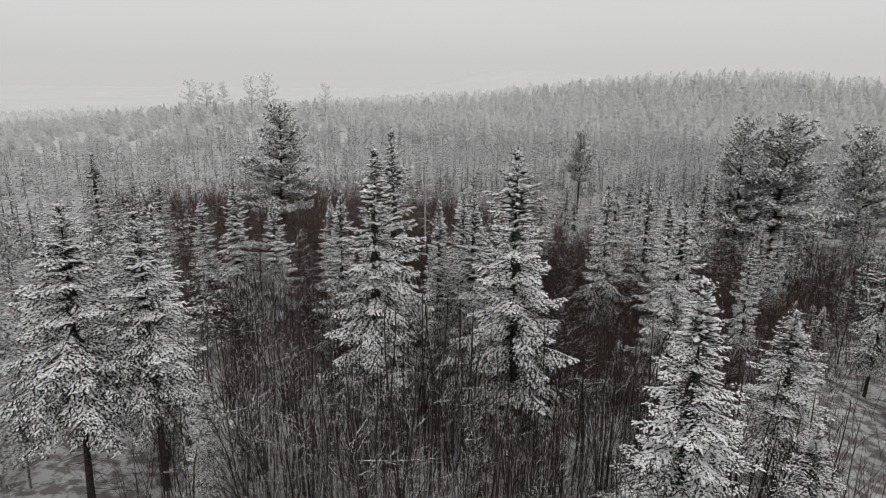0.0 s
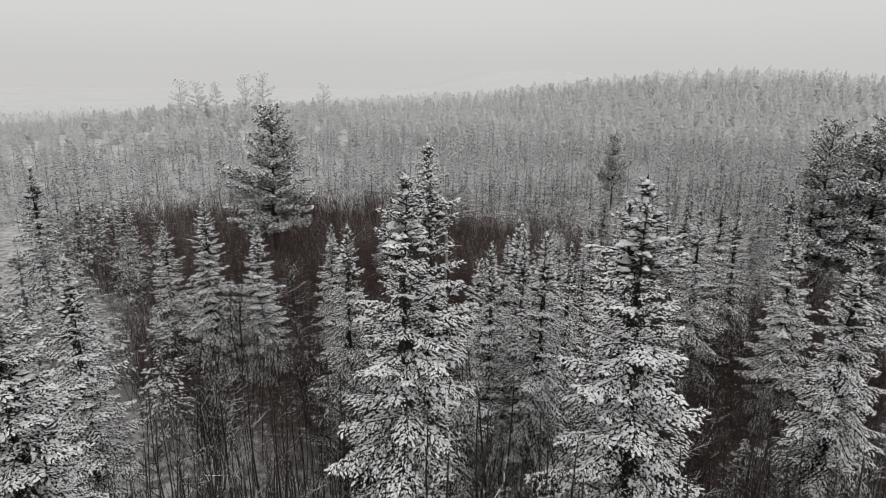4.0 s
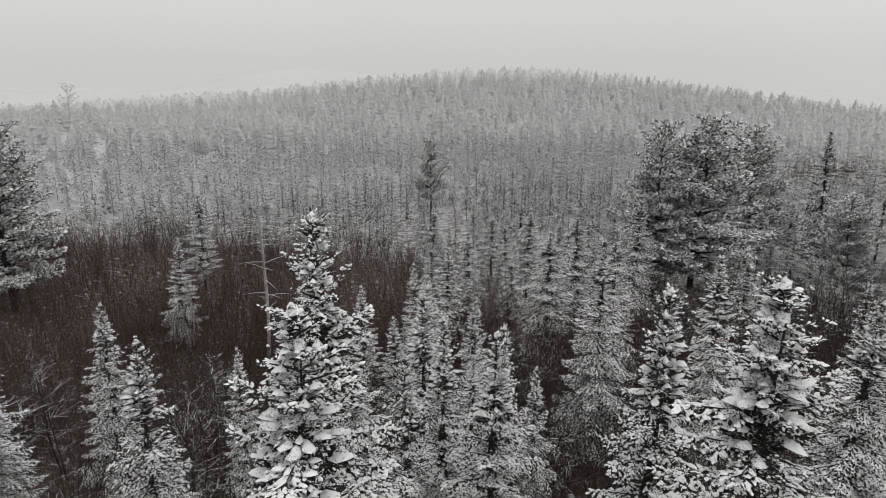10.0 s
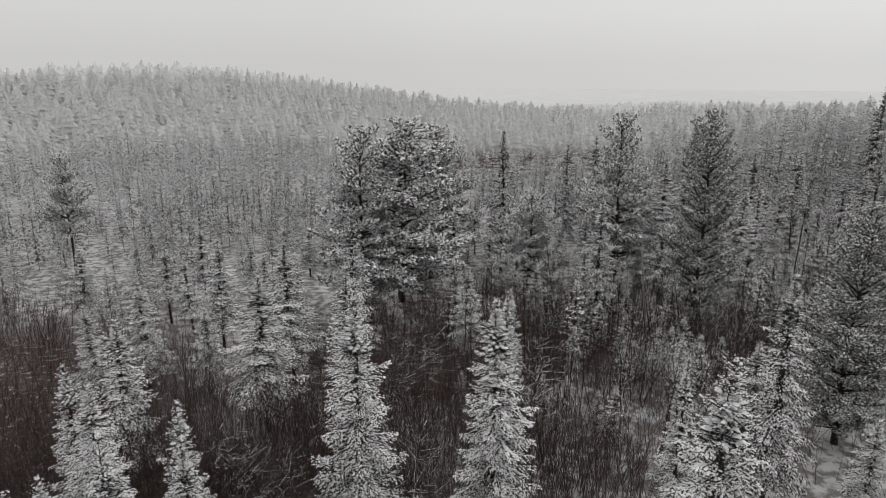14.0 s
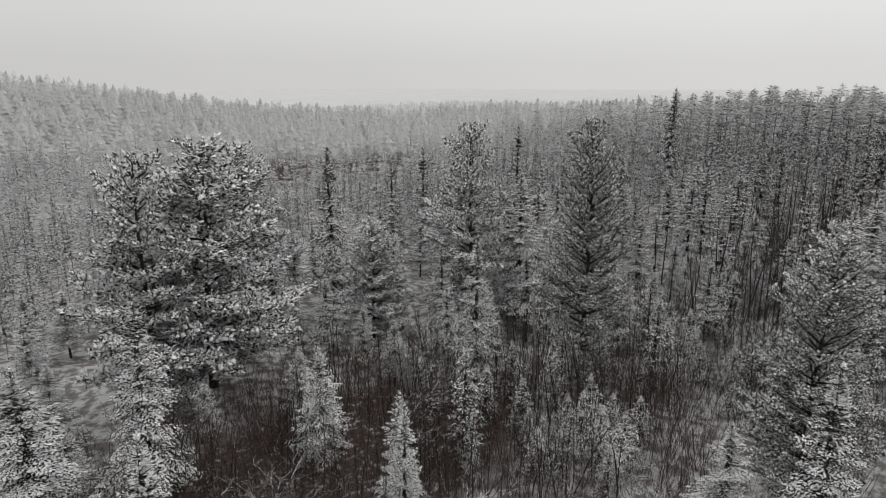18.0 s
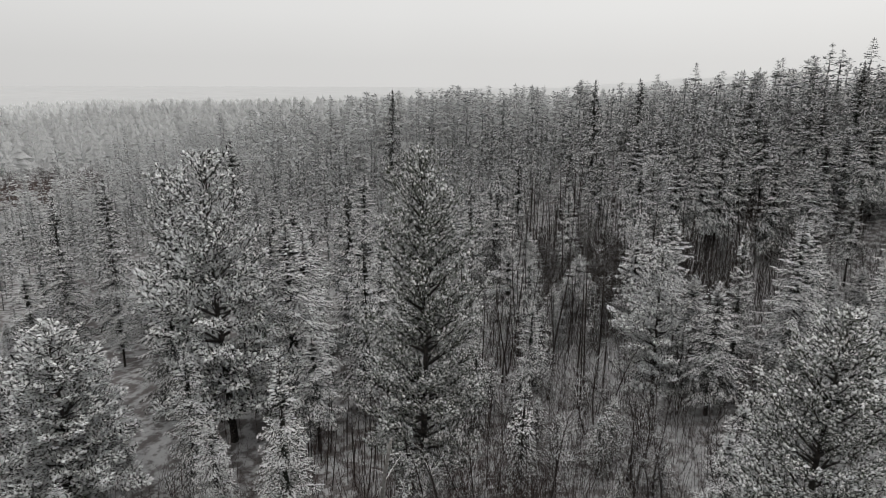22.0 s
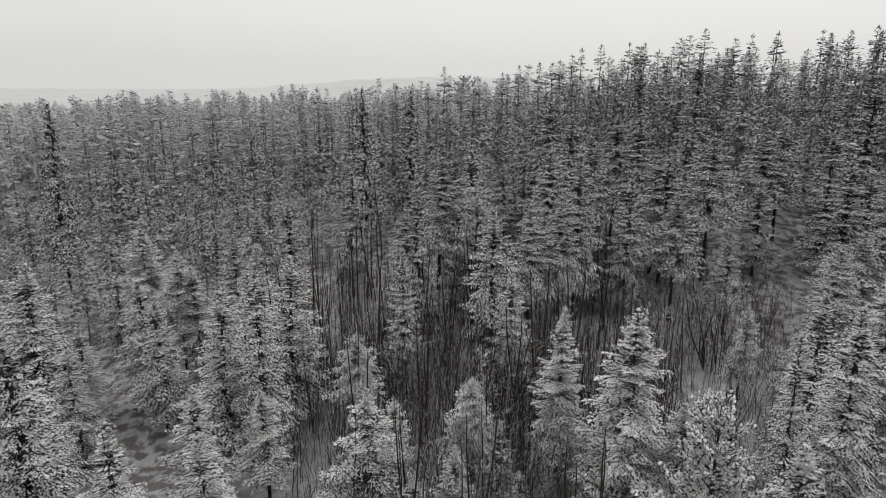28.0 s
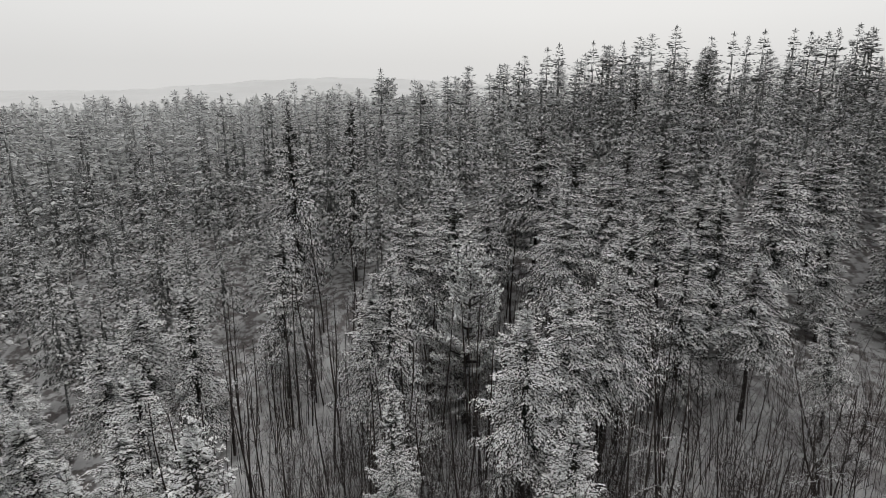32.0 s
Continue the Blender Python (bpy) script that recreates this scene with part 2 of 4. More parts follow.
# ---- ground form ----
def G(x, y):
    """Height of the ground, for numbers or arrays."""
    x, y = np.asarray(x, float), np.asarray(y, float)
    q = 0.8 * x - 0.5 * y
    near = np.exp(-((x - 40) ** 2 + (y - 40) ** 2) / (2 * 150.0 ** 2))
    z = -3.5 + 5.8 / (1 + np.exp(-(q - 31) / 11)) * near
    z = z + 8.3 * np.exp(-((x - 98) / 28) ** 2 / 2 - ((y + 2) / 32) ** 2 / 2)
    z = z - 3.5 / (1 + np.exp(-(y - 105) / 14)) / (1 + np.exp((q + 20) / 25))
    z = z + 26 * np.exp(-((x + 20) / 112) ** 2 / 2 - ((y - 440) / 110) ** 2 / 2)
    z = z + 8 * np.exp(-((x + 260) / 120) ** 2 / 2 - ((y - 420) / 90) ** 2 / 2)
    z = z + 40 * np.exp(-((x + 300) / 120) ** 2 / 2 - ((y - 800) / 110) ** 2 / 2)
    z = z + 34 * np.exp(-((x - 1150) / 160) ** 2 / 2 - ((y + 130) / 260) ** 2 / 2)
    z = z + 9 * np.exp(-((x + 163) / 55) ** 2 / 2 - ((y - 163) / 45) ** 2 / 2)
    z = z - 3.5 * np.exp(-((x - 150) / 85) ** 2 / 2 - ((y - 225) / 80) ** 2 / 2) + 3.5 * np.exp(-((x - 215) / 70) ** 2 / 2 - ((y - 35) / 60) ** 2 / 2)
    d = np.hypot(x - 20, y - 40)
    z = z - 8 / (1 + np.exp(-(d - 420) / 60))
    return z + 0.35 * np.sin(x * 0.21 + 1.3) * np.cos(y * 0.17) + 0.18 * np.sin(x * 0.6 + y * 0.43)


# ---- mesh building ----
class Soup:
    """Triangles gathered from numpy arrays, each batch with the number of its material."""

    def __init__(self):
        self.v, self.t, self.m, self.n = [], [], [], 0

    def put(self, v, t, which=0):
        self.v.append(np.asarray(v, float).reshape(-1, 3))
        self.t.append(np.asarray(t, int).reshape(-1, 3) + self.n)
        self.m.append(np.broadcast_to(which, (len(self.t[-1]),)))
        self.n += len(self.v[-1])

    def arrays(self):
        return np.concatenate(self.v), np.concatenate(self.t), np.concatenate(self.m)

    def mesh(self, name, materials, smooth=False):
        return mesh_of(name, *self.arrays(), materials, smooth)


def mesh_of(name, v, t, which, materials, smooth=False):
    me = bpy.data.meshes.new(name)
    me.vertices.add(len(v))
    me.vertices.foreach_set("co", np.asarray(v, np.float32).ravel())
    me.loops.add(len(t) * 3)
    me.loops.foreach_set("vertex_index", np.asarray(t, np.int32).ravel())
    me.polygons.add(len(t))
    me.polygons.foreach_set("loop_start", np.arange(0, len(t) * 3, 3, dtype=np.int32))
    for m in materials if isinstance(materials, (list, tuple)) else (materials,):
        me.materials.append(m)
    me.polygons.foreach_set("material_index", np.minimum(np.broadcast_to(which, (len(t),)), len(me.materials) - 1).astype(np.int32))
    if smooth:
        me.polygons.foreach_set("use_smooth", np.ones(len(t), bool))
    me.update(calc_edges=True)
    return me


def tube(soup, pts, radii, sides=5, cap=True):
    pts, radii = np.asarray(pts, float), np.asarray(radii, float)
    n = len(pts)
    d = np.gradient(pts, axis=0)
    d /= np.linalg.norm(d, axis=1)[:, None] + 1e-9
    ref = np.where(np.abs(d[:, 2:3]) > 0.9, np.array([[1.0, 0, 0]]), np.array([[0, 0, 1.0]]))
    u = np.cross(d, ref)
    u /= np.linalg.norm(u, axis=1)[:, None]
    w = np.cross(d, u)
    a = np.arange(sides) * 2 * np.pi / sides
    ring = pts[:, None] + radii[:, None, None] * (u[:, None] * np.cos(a)[None, :, None] + w[:, None] * np.sin(a)[None, :, None])
    i = np.arange(n - 1)[:, None] * sides
    j = np.arange(sides)[None]
    k = (j + 1) % sides
    p, q, r, s = i + j, i + k, i + sides + j, i + sides + k
    t = np.stack([np.stack([p, r, q], -1), np.stack([q, r, s], -1)], 2).reshape(-1, 3)
    v = ring.reshape(-1, 3)
    if cap:
        v = np.vstack([v, pts[-1] + d[-1] * radii[-1]])
        last = (n - 1) * sides
        t = np.vstack([t, [[last + a_, len(v) - 1, last + (a_ + 1) % sides] for a_ in range(sides)]])
    soup.put(v, t)


def sprays(soup, base, way, length, width, ridge, sag=0.0, which=0):
    """Folded needle sprays: each a pointed leaf of four triangles with a raised ridge."""
    base, way = np.asarray(base, float), np.asarray(way, float)
    n = len(base)
    way = way / (np.linalg.norm(way, axis=1)[:, None] + 1e-9)
    side = np.cross(way, [0, 0, 1.0])
    side /= np.linalg.norm(side, axis=1)[:, None] + 1e-9
    up = np.cross(side, way)
    L, W, H = (np.broadcast_to(np.asarray(a, float), (n,))[:, None] for a in (length, width, ridge))
    tip = base + way * L - np.array([[0, 0, 1.0]]) * L * sag
    mid = base + way * L * 0.5
    v = np.stack([base, mid + side * W - up * H * 0.7, tip, mid - side * W - up * H * 0.7, mid + up * H], 1)
    t = np.array([[0, 1, 4], [1, 2, 4], [2, 3, 4], [3, 0, 4]])
    soup.put(v.reshape(-1, 3), (t[None] + 5 * np.arange(n)[:, None, None]).reshape(-1, 3), np.repeat(np.broadcast_to(which, (n,)), 4))


def lumps(soup, rng, at, way, length, width, height, rings=2, sides=7):
    """Rounded, uneven heaps of snow lying along a direction."""
    at, way = np.asarray(at, float), np.asarray(way, float)
    n = len(at)
    way = way / (np.linalg.norm(way, axis=1)[:, None] + 1e-9)
    side = np.cross(way, [0, 0, 1.0])
    side /= np.linalg.norm(side, axis=1)[:, None] + 1e-9
    up = np.cross(side, way)
    L, W, H = (np.broadcast_to(np.asarray(a, float), (n,)) for a in (length, width, height))
    a = np.arange(sides) * 2 * np.pi / sides
    vs = []
    prof = ((1.0, -0.25), (0.72, 0.6)) if rings == 2 else ((1.0, 0.0),)
    for r, h in prof:
        k = r * rng.uniform(0.7, 1.25, (n, sides))
        vs.append(at[:, None] + way[:, None] * (L[:, None] * k * np.cos(a))[..., None] + side[:, None] * (W[:, None] * k * np.sin(a))[..., None]
                  + up[:, None] * (H[:, None] * h * rng.uniform(0.8, 1.2, (n, sides)))[..., None])
    vs.append((at + up * H[:, None])[:, None])
    v = np.concatenate(vs, 1)
    m = v.shape[1]
    t = []
    for ring in range(len(prof) - 1):
        for j in range(sides):
            p, q = ring * sides + j, ring * sides + (j + 1) % sides
            t += [[p, q, p + sides], [q, q + sides, p + sides]]
    o = (len(prof) - 1) * sides
    t += [[o + j, o + (j + 1) % sides, m - 1] for j in range(sides)]
    soup.put(v.reshape(-1, 3), (np.array(t)[None] + m * np.arange(n)[:, None, None]).reshape(-1, 3))


def heading(a, rise):
    return np.stack([np.cos(a) * np.cos(rise), np.sin(a) * np.cos(rise), np.sin(rise)], -1)


def skirts(s, rng, tiers, points, low=0.1, size=1.0, power=0.85, inner=False):
    """Jagged drooping rings of needles, one above another, for a tree 10 m high and 1.8 m in radius."""
    for i in range(tiers):
        f = (i + rng.uniform(-0.2, 0.2)) / tiers
        f = max(f, 0.0)
        if inner and f > 0.75:
            break
        r = size * (1.95 * (1 - f) ** power + 0.08)
        n = 2 * max(3, int(round(points * (1.1 - 0.5 * f))))
        z = 10 * (low + (1 - low) * f)
        a = 2 * np.pi * (np.arange(n) + rng.uniform(-0.35, 0.35, n)) / n + i * 1.3
        k = np.where(np.arange(n) % 2 == 0, rng.uniform(0.75, 1.3, n), rng.uniform(0.3, 0.52, n)) * r
        v = np.stack([k * np.cos(a), k * np.sin(a), z - 0.28 * k + 0.3 * f * k + rng.uniform(-0.12, 0.12, n)], -1)
        v = np.vstack([v, [[rng.normal(0, 0.04), rng.normal(0, 0.04), min(10.05, z + 10 * (1 - low) / tiers * (0.9 if inner else 1.5) + 0.15)]]])
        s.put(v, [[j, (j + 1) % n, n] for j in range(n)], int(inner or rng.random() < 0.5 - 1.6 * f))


def caps(soup, rng, at, way, length, width, height, fine=True, which=0):
    """Uneven loaves of snow lying along twigs: eight triangles each, or four, or two where they stay small."""
    at, way = np.asarray(at, float), np.asarray(way, float)
    n = len(at)
    if not n:
        return
    way = way / (np.linalg.norm(way, axis=1)[:, None] + 1e-9)
    side = np.cross(way, [0, 0, 1.0])
    side /= np.linalg.norm(side, axis=1)[:, None] + 1e-9
    up = np.array([[0, 0, 1.0]])
    L, W, H = (np.broadcast_to(np.asarray(c, float), (n,))[:, None] for c in (length, width, height))

    def k(lo, hi):
        return rng.uniform(lo, hi, (n, 1))

    if fine is None:
        tilt = side * rng.uniform(-0.3, 0.3, (n, 1)) * W
        v = np.stack([at, at + way * L * 0.5 + side * W * k(0.7, 1.3), at + way * L, at + way * L * 0.5 - side * W * k(0.7, 1.3)], 1) + (up * H * 0.6 + tilt)[:, None]
        t = np.array([[0, 1, 2], [0, 2, 3]])
    elif fine:
        v = np.stack([at, at + way * L * 0.3 + side * W * k(0.6, 1.2) - up * H * 0.3, at + way * L * 0.3 - side * W * k(0.6, 1.2) - up * H * 0.3,
                      at + way * L * 0.75 + side * W * k(0.5, 1.1) - up * H * 0.4, at + way * L * 0.75 - side * W * k(0.5, 1.1) - up * H * 0.4,
                      at + way * L * k(0.95, 1.15) - up * H * 0.5, at + way * L * 0.32 + up * H * k(0.7, 1.2), at + way * L * 0.72 + up * H * k(0.5, 1.0)], 1)
        t = np.array([[0, 6, 1], [0, 2, 6], [1, 6, 7], [1, 7, 3], [2, 7, 6], [2, 4, 7], [3, 7, 5], [4, 5, 7]])
    else:
        v = np.stack([at, at + way * L * 0.55 + side * W * k(0.6, 1.2) - up * H * 0.3, at + way * L - up * H * 0.4, at + way * L * 0.55 - side * W * k(0.6, 1.2) - up * H * 0.3,
                      at + way * L * k(0.35, 0.65) + up * H], 1)
        t = np.array([[0, 4, 1], [1, 4, 2], [2, 4, 3], [3, 4, 0]])
    soup.put(v.reshape(-1, 3), (t[None] + v.shape[1] * np.arange(n)[:, None, None]).reshape(-1, 3), which)


def blades(soup, rng, o, way, f, w, dark, tumble=0.6):
    """Narrow folded needle shoots, two triangles each."""
    q = len(o)
    e = np.cross(way, [0, 0, 1.0])
    e /= np.linalg.norm(e, axis=1)[:, None] + 1e-9
    up = np.cross(e, way)
    roll = rng.uniform(-tumble, tumble, q)[:, None]
    e, up = e * np.cos(roll) + up * np.sin(roll), up * np.cos(roll) - e * np.sin(roll)
    mid = o + way * (f * 0.5)[:, None] - up * (w * 0.5)[:, None]
    v = np.stack([o, mid + e * w[:, None], o + way * f[:, None] - np.array([0, 0, 0.1]) * f[:, None], mid - e * w[:, None]], 1)
    t = np.array([[0, 1, 2], [0, 2, 3]])
    soup.put(v.reshape(-1, 3), (t[None] + 4 * np.arange(q)[:, None, None]).reshape(-1, 3), np.repeat(dark.astype(int), 2))


def frond(crown, snow, rng, z0, a, L, rise, droop, tip, step, wide, finger, load, cap, fine=True, under=0.5, snow_which=0):
    """One bough: a bent axis with side twigs, each set with needle shoots, and loaves of snow lying on the outer shoots."""
    n = max(2, int(round(0.95 * L / step)))
    s = np.clip(np.linspace(0.12, 0.97, n) + rng.uniform(-0.3, 0.3, n) / n, 0.06, 1.0)
    s = np.append(np.repeat(s, 2), 0.93)
    sgn = np.append(np.tile([1.0, -1.0], n), 0.0)
    r = L * s
    slope = np.arctan(np.tan(rise) - 2 * droop * s + 3 * tip * s ** 2)
    p = np.stack([np.cos(a) * r, np.sin(a) * r, z0 + r * (np.tan(rise) - droop * s + tip * s ** 2)], -1)
    tl = (L * wide * np.clip(1.02 - s, 0, 1) ** 0.75 * np.minimum(1, s / 0.3) + 0.55 * finger) * rng.uniform(0.65, 1.25, len(s))
    az = a + sgn * rng.uniform(0.6, 1.05, len(s))
    inc = slope + rng.uniform(-0.3, 0.02, len(s))
    m = np.maximum(1, np.round(tl / (0.62 * finger)).astype(int))
    k = np.repeat(np.arange(len(s)), m)
    j = np.arange(len(k)) - np.repeat(np.cumsum(m) - m, m)
    u = np.clip((j + rng.uniform(0.0, 0.7, len(k))) / m[k], 0, 0.95)
    turn = np.where(j % 2 == 0, 1.0, -1.0) * rng.uniform(0.1, 0.75, len(k))
    o = p[k] + heading(az[k], inc[k]) * (tl[k] * u)[:, None] + rng.normal(0, 0.07 * finger, (len(k), 3))
    o[:, 2] -= 0.3 * u * tl[k]
    fa, fi = az[k] + turn, inc[k] + rng.uniform(-0.35, 0.2, len(k))
    way = heading(fa, fi)
    f = finger * rng.uniform(0.7, 1.35, len(k))
    # Shoots by the trunk and hanging below get the darker, shade-coloured needles.
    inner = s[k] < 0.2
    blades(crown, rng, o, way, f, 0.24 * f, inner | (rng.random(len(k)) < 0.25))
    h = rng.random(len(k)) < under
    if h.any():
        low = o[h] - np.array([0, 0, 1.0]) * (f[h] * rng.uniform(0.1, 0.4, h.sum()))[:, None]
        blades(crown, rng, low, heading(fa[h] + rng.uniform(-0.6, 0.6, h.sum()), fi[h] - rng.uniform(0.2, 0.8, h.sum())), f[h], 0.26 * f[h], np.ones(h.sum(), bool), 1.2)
    g = (rng.random(len(k)) < load * np.clip(0.25 + 1.6 * s[k], 0, 1))
    if g.any():
        z = f[g] * rng.uniform(0.6, 1.15, g.sum()) * np.where(rng.random(g.sum()) < 0.2, 1.35, 1.0)
        caps(snow, rng, o[g] + way[g] * (0.1 * f[g])[:, None] + [0, 0, 0.02 * finger], way[g], z, z * cap, z * cap * rng.uniform(0.5, 0.95, g.sum()), fine, snow_which)


def spruce(seed, whorls, per, step, finger, low=0.12, droop=0.3, power=0.8, wide=0.42, open_=0.0, load=0.6, cap=0.24, boughs=True, vary=0.65, lift=0.0, girth=1.0, fine=True, under=0.5, one=False):
    """A spruce or fir 10 m high with a crown radius of 1.8 m: trunk, needle crown and snow load as triangle soups."""
    rng = np.random.default_rng(seed)
    trunk, crown, snow = Soup(), Soup(), Soup()
    zz = np.linspace(0, 9.7, 9)
    lean = np.stack([0.05 * np.sin(zz * 0.7 + seed), 0.05 * np.cos(zz * 0.5 + seed), zz], -1)
    tube(trunk, lean, (0.11 if boughs else 0.07) * (1 - zz / 10.0) ** 1.2 + 0.006, 6 if boughs else 3, False)
    if low > 0.18 and boughs:
        for _ in range(60):
            z0, a, L = 10 * rng.uniform(0.08, low + 0.12), rng.uniform(0, 6.28), rng.uniform(0.4, 1.3)
            tube(trunk, [[0, 0, z0], [np.cos(a) * L, np.sin(a) * L, z0 + L * rng.uniform(-0.25, 0.2)]], [0.014, 0.004], 3, False)
    # Narrow core in the dark material paints the shade inside the crown.
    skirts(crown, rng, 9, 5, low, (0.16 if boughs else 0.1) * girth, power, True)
    for i in range(whorls):
        f = min(max(1 - (1 - min(i / whorls, 1.0)) ** 1.45 + rng.uniform(-0.25, 0.25) / whorls, 0.0), 0.975)
        z = 10 * (low + (0.985 - low) * f ** 0.95)
        reach = girth * 1.95 * (1 - f) ** power * rng.uniform(0.88, 1.1) + (0.1 if boughs else 0.05)
        if f < 0.12:
            reach *= 0.75 + 2 * f
        n = max(5 if boughs else 4, int(round(per * (0.65 + 0.45 * (1 - f)))))
        for k in range(n):
            if rng.random() < open_ * (1 - f):
                continue
            a = 2 * np.pi * (k + rng.uniform(-0.35, 0.35)) / n + i * 1.7
            L = reach * rng.uniform(vary, 1.12) * (1.18 if rng.random() < 0.08 else 1.0)
            rise = min(0.7, 0.55 * f - 0.08 + max(0.0, f - 0.8) + lift + rng.uniform(-0.2, 0.18))
            dr = droop * (1 - 0.8 * f) * rng.uniform(0.6, 1.4)
            z0 = z + rng.uniform(-0.08, 0.08)
            frond(crown, crown if one else snow, rng, z0, a, L, rise, 1.6 * dr, 0.8 * dr, step, wide, finger * (0.25 + 0.75 * min(1.0, L / 0.9)), load * (0.4 + 0.6 * min(1.0, 1.9 * f)), cap, fine, under, 2 if one else 0)
            if boughs:
                tube(trunk, [[0, 0, z0], [np.cos(a) * L * 0.75, np.sin(a) * L * 0.75, z0 + 0.75 * L * (np.tan(rise) - 0.75 * dr)]], [0.018, 0.005], 3, False)
    n = 110 if boughs else 40
    a, h = rng.uniform(0, 6.28, n), 1.9 * rng.random(n) ** 0.8
    p = np.stack([0 * a, 0 * a, 9.92 - h], -1)
    way, f = heading(a, rng.uniform(0.1, 0.8, n) * (1 - h / 3)), (0.07 + 0.26 * h ** power * girth) * rng.uniform(0.6, 1.15, n)
    blades(crown, rng, p, way, f, 0.16 * f + 0.012, h > 1.2)
    blades(crown, rng, p + way * (0.5 * f)[:, None], heading(a + rng.uniform(-0.9, 0.9, n), rng.uniform(-0.2, 0.5, n)), 0.55 * f, 0.14 * f + 0.01, h > 1.5)
    g = rng.random(n) < load
    caps(crown if one else snow, rng, p[g] + way[g] * (0.45 * f[g])[:, None] + [0, 0, 0.015], way[g], 0.55 * f[g], 0.12 * f[g] + 0.012, 0.1 * f[g] + 0.01, None if one else fine, 2 if one else 0)
    sprays(crown, [[0, 0, 9.5]], [[0.03, 0, 1.0]], 0.48, 0.045, 0.03)
    if not one:
        lumps(snow, rng, np.array([[0, 0, 9.8], [0.03, 0, 9.5]]), np.array([[1.0, 0, 0.2], [0.3, 1, 0.1]]), 0.06, 0.05, 0.09, 2, 6)
    return trunk, crown, snow


def pine(seed, levels, per, low=0.15, power=0.5, tuft=0.19, every=0.13, load=0.95, lift=0.06, ragged=0.5, knob=0.58, count=8, coarse=False, girth=1.0, gather=0.35, blade=0.15, round_=False):
    """A white pine 10 m high with a crown radius of about 3 m: limbs in tiers, forked branches, needle tufts, snow on the tufts."""
    rng = np.random.default_rng(seed)
    trunk, crown, snow = Soup(), Soup(), Soup()
    zz = np.linspace(0, 9.7, 11)
    sway = np.stack([0.1 * np.sin(zz * 0.5 + seed), 0.1 * np.cos(zz * 0.4 + seed * 2), zz], -1)
    tube(trunk, sway, 0.16 * (1 - zz / 10.1) + 0.012, 7)
    at, ways = [], []
    for i in range(levels):
        f0 = (i + rng.uniform(-0.3, 0.3)) / levels
        boost = rng.uniform(0.75, 1.12)
        n = per if f0 < 0.75 else max(4, per - 2)
        for k in range(n):
            f = min(max(f0 + rng.normal(0, 0.02), 0.0), 0.975)
            z = 10 * (low + (0.985 - low) * f)
            L = girth * (3.1 * (1 - f) ** power * min(1, 0.55 + 2.2 * f) * boost * rng.uniform(ragged, 1.1) + 0.15)
            a = 2 * np.pi * (k + rng.uniform(-0.4, 0.4)) / n + i * 2.4
            rise = 0.05 + 0.5 * f + lift + rng.uniform(-0.2, 0.2)
            dr, tip = 0.2 * (1 - f), 0.22
            L = min(L, max(0.15, (9.75 - z) / max(0.2, np.tan(rise) - dr + tip + 0.25)))
            s = np.linspace(0, 1, 6)
            c0 = np.array([np.interp(z, zz, sway[:, 0]), np.interp(z, zz, sway[:, 1]), z])

            def on(u, a=a, L=L, rise=rise, dr=dr, tip=tip, c0=c0):
                u = np.asarray(u, float)
                return c0 + np.stack([np.cos(a) * L * u, np.sin(a) * L * u, L * u * (np.tan(rise) - dr * u + tip * u ** 2)], -1)

            tube(trunk, on(s), 0.04 * (1 - 0.85 * s) * (0.4 + L / 3) + 0.006, 4)
            m = max(2, int(round(L / (0.5 if coarse else 0.24))))
            for u in np.linspace(0.28 if L > 0.8 else 0.1, 0.98, m) + rng.uniform(-0.3, 0.3, m) / (m + 1):
                for g in (1.0, -1.0, 0.0):
                    if g == 0.0 and u < 0.8:
                        continue
                    b = a + g * rng.uniform(0.45, 1.05)
                    up = rise * 0.6 + lift + rng.uniform(-0.1, 0.4)
                    tl = (0.34 * L * (1.08 - u) + 0.22) * rng.uniform(0.6, 1.2)
                    e = on(u)
                    w = heading(np.array(b), np.array(up))
                    if tl > 0.35 and not coarse:
                        tube(trunk, [e, e + w * tl * 0.8], [0.012, 0.004], 3, False)
                    c = max(1, int(round(tl / every)))
                    v = (np.arange(c) + rng.uniform(0.3, 0.9, c)) / c
                    q = e + w * (tl * v)[:, None] + rng.normal(0, 0.04, (c, 3))
                    at.append(q)
                    ways.append(np.broadcast_to(w, (c, 3)))
    at, ways = np.concatenate(at), np.concatenate(ways)
    n = len(at)
    k = np.repeat(np.arange(n), count)
    spread = rng.normal(0, 0.6, (len(k), 3)) + np.array([0, 0, gather])
    way = ways[k] + spread
    way /= np.linalg.norm(way, axis=1)[:, None]
    f = tuft * rng.uniform(0.6, 1.25, len(k))
    blades(crown, rng, at[k] + rng.normal(0, 0.15 * tuft, (len(k), 3)), way, f, blade * f, rng.random(len(k)) < 0.3, 1.4)
    g = rng.random(n) < load
    z = tuft * rng.uniform(0.4, 0.95, g.sum()) * knob * 2
    if round_:
        lumps(snow, rng, at[g] + [0, 0, 0.3 * tuft] + ways[g] * 0.3 * tuft, ways[g] + rng.normal(0, 0.5, (g.sum(), 3)), z * 0.42, z * 0.34, z * 0.3, 2, 6)
    else:
        caps(snow, rng, at[g] + [0, 0, 0.18 * tuft] + ways[g] * 0.1 * tuft, ways[g] + rng.normal(0, 0.3, (g.sum(), 3)), z, z * rng.uniform(0.3, 0.5, g.sum()), z * rng.uniform(0.22, 0.4, g.sum()), not coarse)
    h = rng.random(n) < 0.7 * load
    z = tuft * rng.uniform(0.2, 0.45, h.sum())
